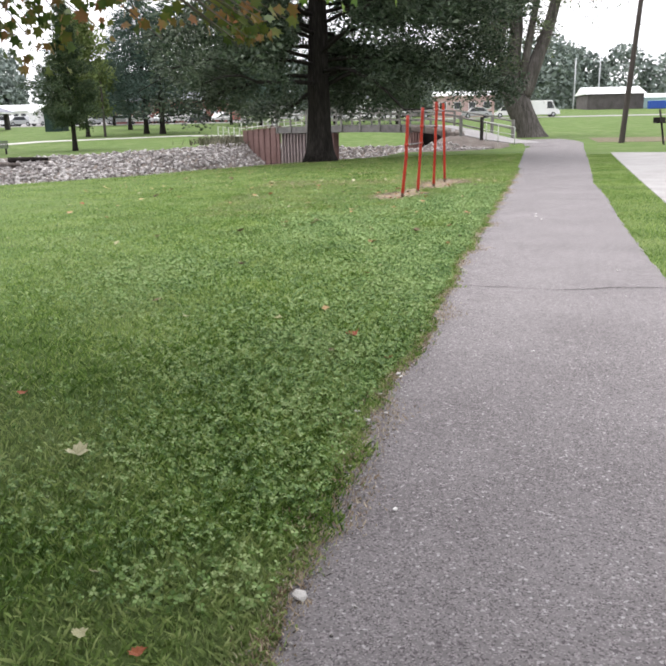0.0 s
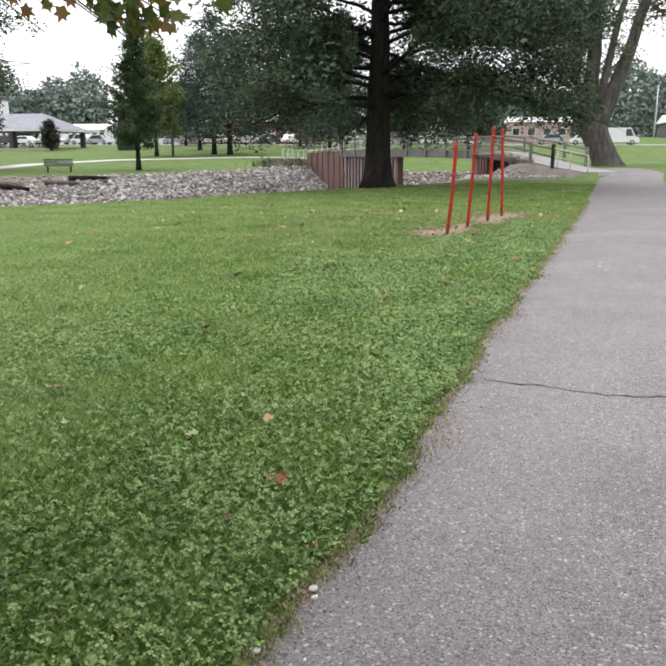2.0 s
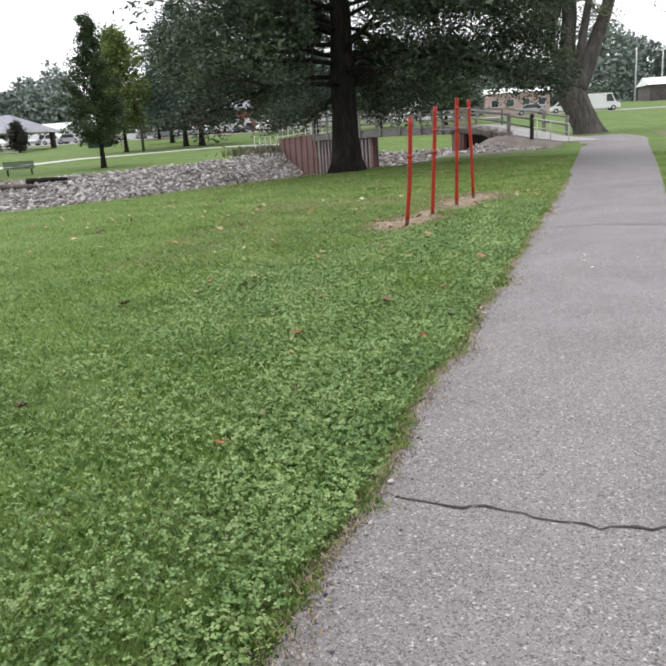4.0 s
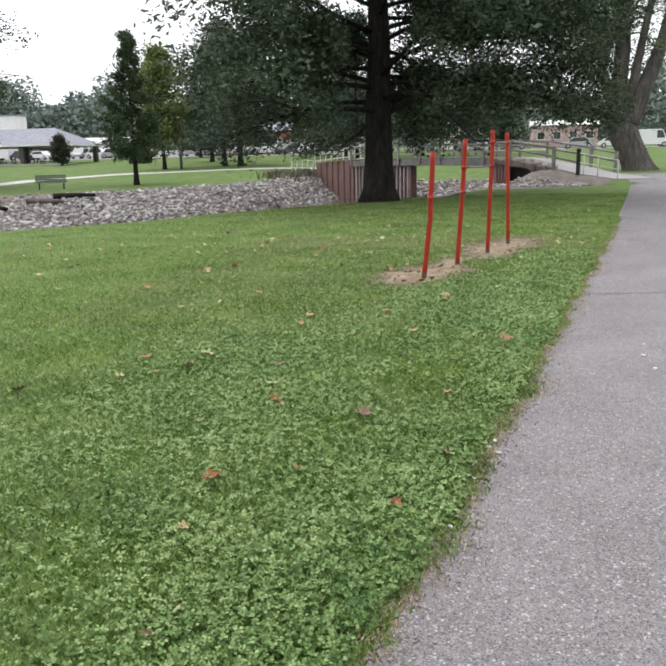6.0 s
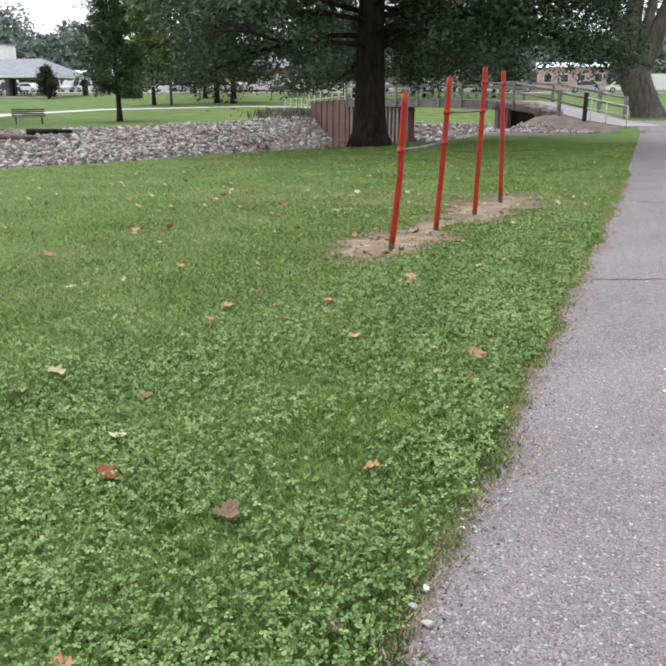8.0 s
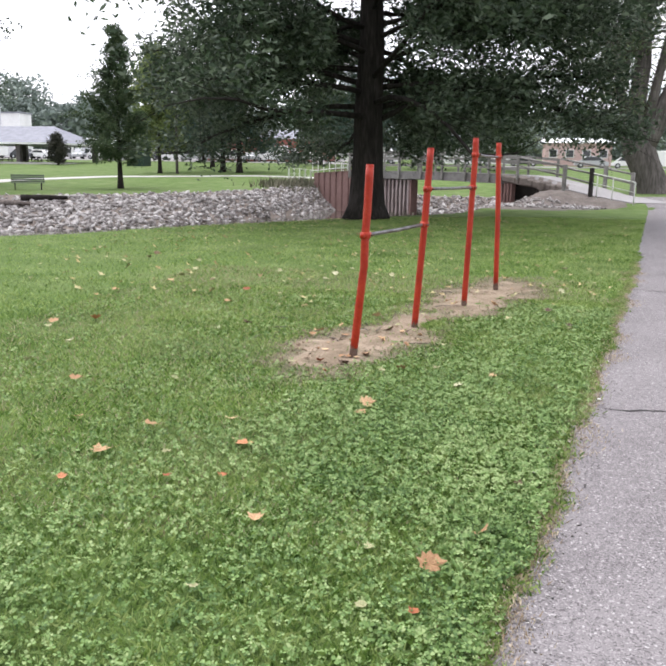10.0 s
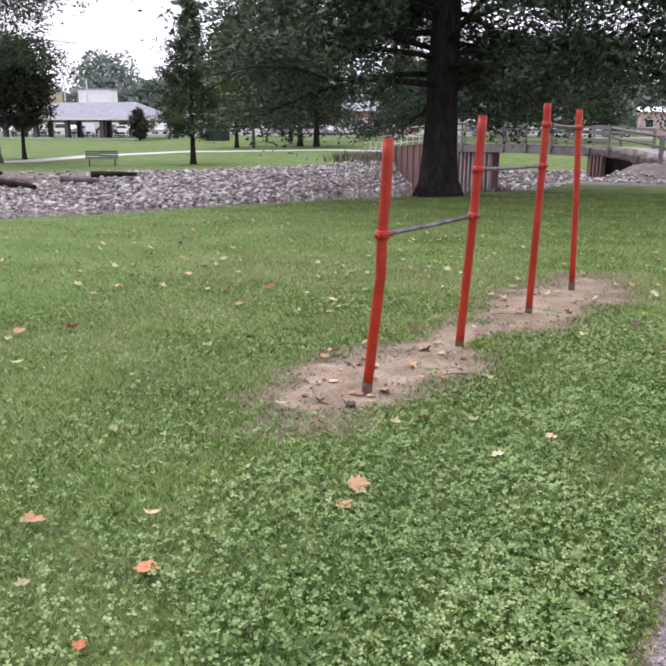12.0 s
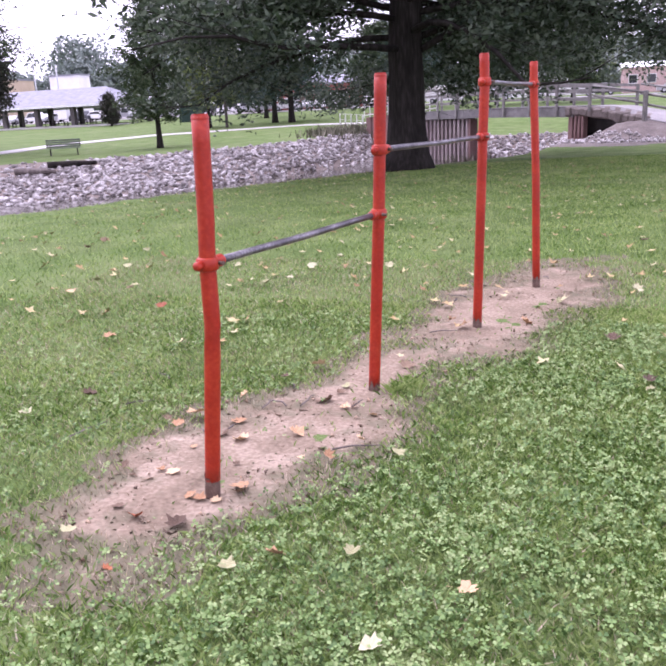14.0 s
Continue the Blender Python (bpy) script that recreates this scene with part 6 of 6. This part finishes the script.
def clover(name, x, y, r, size):
    n = len(x)
    z = land(x, y) + r.uniform(0.014, 0.06, n)
    c = np.stack([x, y, z], 1)
    nrm = r.normal(size=(n, 3)) * 0.6 + (0, 0, 1)
    nrm /= np.linalg.norm(nrm, axis=1, keepdims=True)
    a0 = r.uniform(0, 2 * math.pi, n)
    s = size * r.uniform(0.65, 1.35, (n, 1))
    ref = np.stack([np.cos(a0), np.sin(a0), 0 * a0], 1)
    u = ref - nrm * (ref * nrm).sum(1, keepdims=True)
    u /= np.linalg.norm(u, axis=1, keepdims=True)
    w = np.cross(nrm, u)
    vs = []
    for k in range(3):
        q = 2 * math.pi * k / 3
        d = math.cos(q) * u + math.sin(q) * w
        e = -math.sin(q) * u + math.cos(q) * w
        vs += [c, c + s * (0.62 * d + 0.44 * e) + nrm * s * 0.12, c + s * 0.98 * d + nrm * s * 0.02, c + s * (0.62 * d - 0.44 * e) + nrm * s * 0.12]
    v = np.stack(vs, 1).reshape(-1, 3)
    return tagged(arrays(name, v, np.arange(12 * n).reshape(-1, 4), M["clover"]), "low clover leaves thick along the edge of the path", "clover", kind="stuff")


x, y, r = turf(1, 180000, -3.5, 8, 3.0)
grass("near_grass", x, y, r, 0.016, 0.046, 0.003, bent=True)
x, y, r = turf(2, 165000, 8, 17, 4.0)
grass("middle_grass", x, y, r, 0.016, 0.046, 0.0032, bent=True)
x, y, r = turf(3, 170000, 14, 36, 12)
grass("far_grass", x, y, r, 0.025, 0.06, 0.006)
x, y, r = turf(4, 100000, -4, 15, 6, inner=2.8)
grass("side_grass", x, y, r, 0.02, 0.045, 0.0045)
x, y, r = turf(5, 70000, 1, 34, 1.6, right=True)
keep = x < np.interp(y, (3.5, 11.6, 18.33, 35.9), (3.5, 5.3, 6.8, 10.75)) - 0.03
x, y = x[keep], y[keep]
grass("verge_grass", x, y, r, 0.02, 0.06, 0.004)
x, y, r = turf(6, 320000, -0.5, 16.5, 4.0)
pick = r.random(len(x)) < clover_share(x, y)
clover("clover_leaves", x[pick], y[pick], r, 0.0152)

# blades and leaves that lean over the path's edge
r = np.random.default_rng(63)
y = r.uniform(-1, 24, 26000)
x = np.interp(y, left[:, 1], left[:, 0]) + r.normal(-0.015, 0.035, 26000) + 0.03 * np.sin(3.1 * y) + 0.025 * np.sin(8.7 * y + 2) + 0.015 * np.sin(21 * y)
grass("edge_grass", x, y, r, 0.01, 0.035, 0.0032, bent=True, lift=0.012)

# straw and crumbs of dead grass round the soil, and along the path's edge
r = np.random.default_rng(15)
x, y = r.uniform(-0.9, 2.9, 60000), r.uniform(12.3, 19.2, 60000)
d = soil_depth(x, y)
ok = r.random(60000) < np.clip(0.62 - np.abs(d + 0.12) * 0.75, 0, 0.55)
st = grass("dry_straw", x[ok], y[ok], r, 0.004, 0.03, 0.0028, M["straw"])
tagged(st, "dead straw and twigs at the rim of the bare soil", "straw", kind="stuff")
x, y = r.uniform(-3.0, 3.2, 60000), r.uniform(10.0, 19, 60000)
ok = (x < np.interp(y, left[:, 1], left[:, 0])) & (soil_depth(x, y) < 0)
st = grass("dead_blades", x[ok], y[ok], r, 0.015, 0.045, 0.003, M["straw"])
tagged(st, "dead straw-coloured blades among the grass near the bars", "straw", kind="stuff")
x, y = r.uniform(-1.4, 2.7, 26000), r.uniform(11.8, 18.5, 26000)
ok = (x < np.interp(y, left[:, 1], left[:, 0]) - 0.15) & (soil_depth(x, y) < 0.05) & (r.random(26000) < np.clip(1.25 + 0.5 * soil_depth(x, y), 0.1, 1))
st = grass("worn_blades", x[ok], y[ok], r, 0.012, 0.035, 0.0032, M["weed"])
tagged(st, "dusty grey worn grass round the trodden soil", "grass", kind="stuff")
y = r.uniform(-1, 22, 42000)
broad = 0.035 + 0.05 * np.clip(np.sin(2.3 * y) + 0.8 * np.sin(5.9 * y + 1), 0, 1.4)
x = np.interp(y, left[:, 1], left[:, 0]) + r.normal(0.0, 1, 42000) * broad + 0.02 * np.sin(3.1 * y)
st = grass("edge_straw", x, y, r, 0.004, 0.022, 0.0034, M["straw"], lift=0.018)
tagged(st, "dead grass along the path's edge", "straw", kind="stuff")

# crumbs of grit and earth that spill from the turf on to the path
def crumbs(name, x, y, z, size, material, label, category):
    n = len(x)
    q = r.normal(size=(n, 4, 3)) * (1, 1, 0.5)
    v = np.stack([x, y, z], 1)[:, None] + q * size[:, None, None]
    f = (np.arange(n)[:, None, None] * 4 + np.array([(0, 1, 2), (0, 2, 3), (0, 3, 1), (1, 3, 2)])[None]).reshape(-1, 3)
    tagged(arrays(name, v.reshape(-1, 3), f, material), label, category, kind="stuff")


y = r.uniform(-1, 24, 9000)
x = np.interp(y, left[:, 1], left[:, 0]) + np.abs(r.normal(0.0, 0.11, 9000)) - 0.05 + 0.02 * np.sin(3.1 * y)
crumbs("edge_grit", x, y, land(x, y) + 0.017, r.uniform(0.0025, 0.007, 9000), M["rock"], "pale grit and dead crumbs along the path's edge", "grit")
x, y = r.uniform(-0.9, 2.9, 26000), r.uniform(12.3, 19.2, 26000)
d = soil_depth(x, y)
ok = r.random(26000) < np.clip(0.5 - np.abs(d - 0.1) * 0.9, 0.0, 0.4) * (d > -0.35)
crumbs("soil_crumbs", x[ok], y[ok], land(x[ok], y[ok]) + 0.006, r.uniform(0.002, 0.008, ok.sum()), M["dirt"], "loose crumbs of dry earth on the trodden soil", "earth")
x, y = r.uniform(-0.7, 2.6, 5200), r.uniform(12.6, 18.8, 5200)
d = soil_depth(x, y)
ok = r.random(5200) < np.clip(0.42 - np.abs(d - 0.0) * 0.6, 0.0, 0.4) * (d > -0.4)
crumbs("leaf_crumbs", x[ok], y[ok], land(x[ok], y[ok]) + 0.012, r.uniform(0.004, 0.016, ok.sum()), M["fallen_crumb"], "broken bits of dry leaf on the trodden soil", "leaf bits")

# a green tuft at the foot of the second post, and twigs round the soil
r = np.random.default_rng(41)
tx_, ty_ = r.normal(1.19, 0.06, 420), r.normal(14.9, 0.08, 420)
tagged(grass("grass_tuft", tx_, ty_, r, 0.02, 0.075, 0.003, bent=True), "green grass tuft at the foot of a post", "grass", kind="stuff")
trn = random.Random(43)
for i in range(16):
    x, y = trn.uniform(-0.45, 1.2), trn.uniform(13.0, 14.9)
    if i > 10:
        x, y = trn.uniform(1.0, 2.1), trn.uniform(15.8, 18.2)
    a, l = trn.uniform(0, 3.1), trn.uniform(0.08, 0.28)
    p0 = np.array((x, y, 0.016))
    d = np.array((math.cos(a), math.sin(a), 0)) * l
    tw = tube("twig", [p0, p0 + d * 0.35 + (0.012, 0.01, 0.012), p0 + d * 0.7 + (-0.01, 0.012, 0.006), p0 + d + (0, 0, 0.01)], [0.005, 0.0045, 0.004, 0.002], M["bark_pale"], None, sides=5)
    tagged(tw, "thin dry twig lying on the trodden soil", "twig", "twigs on the soil")
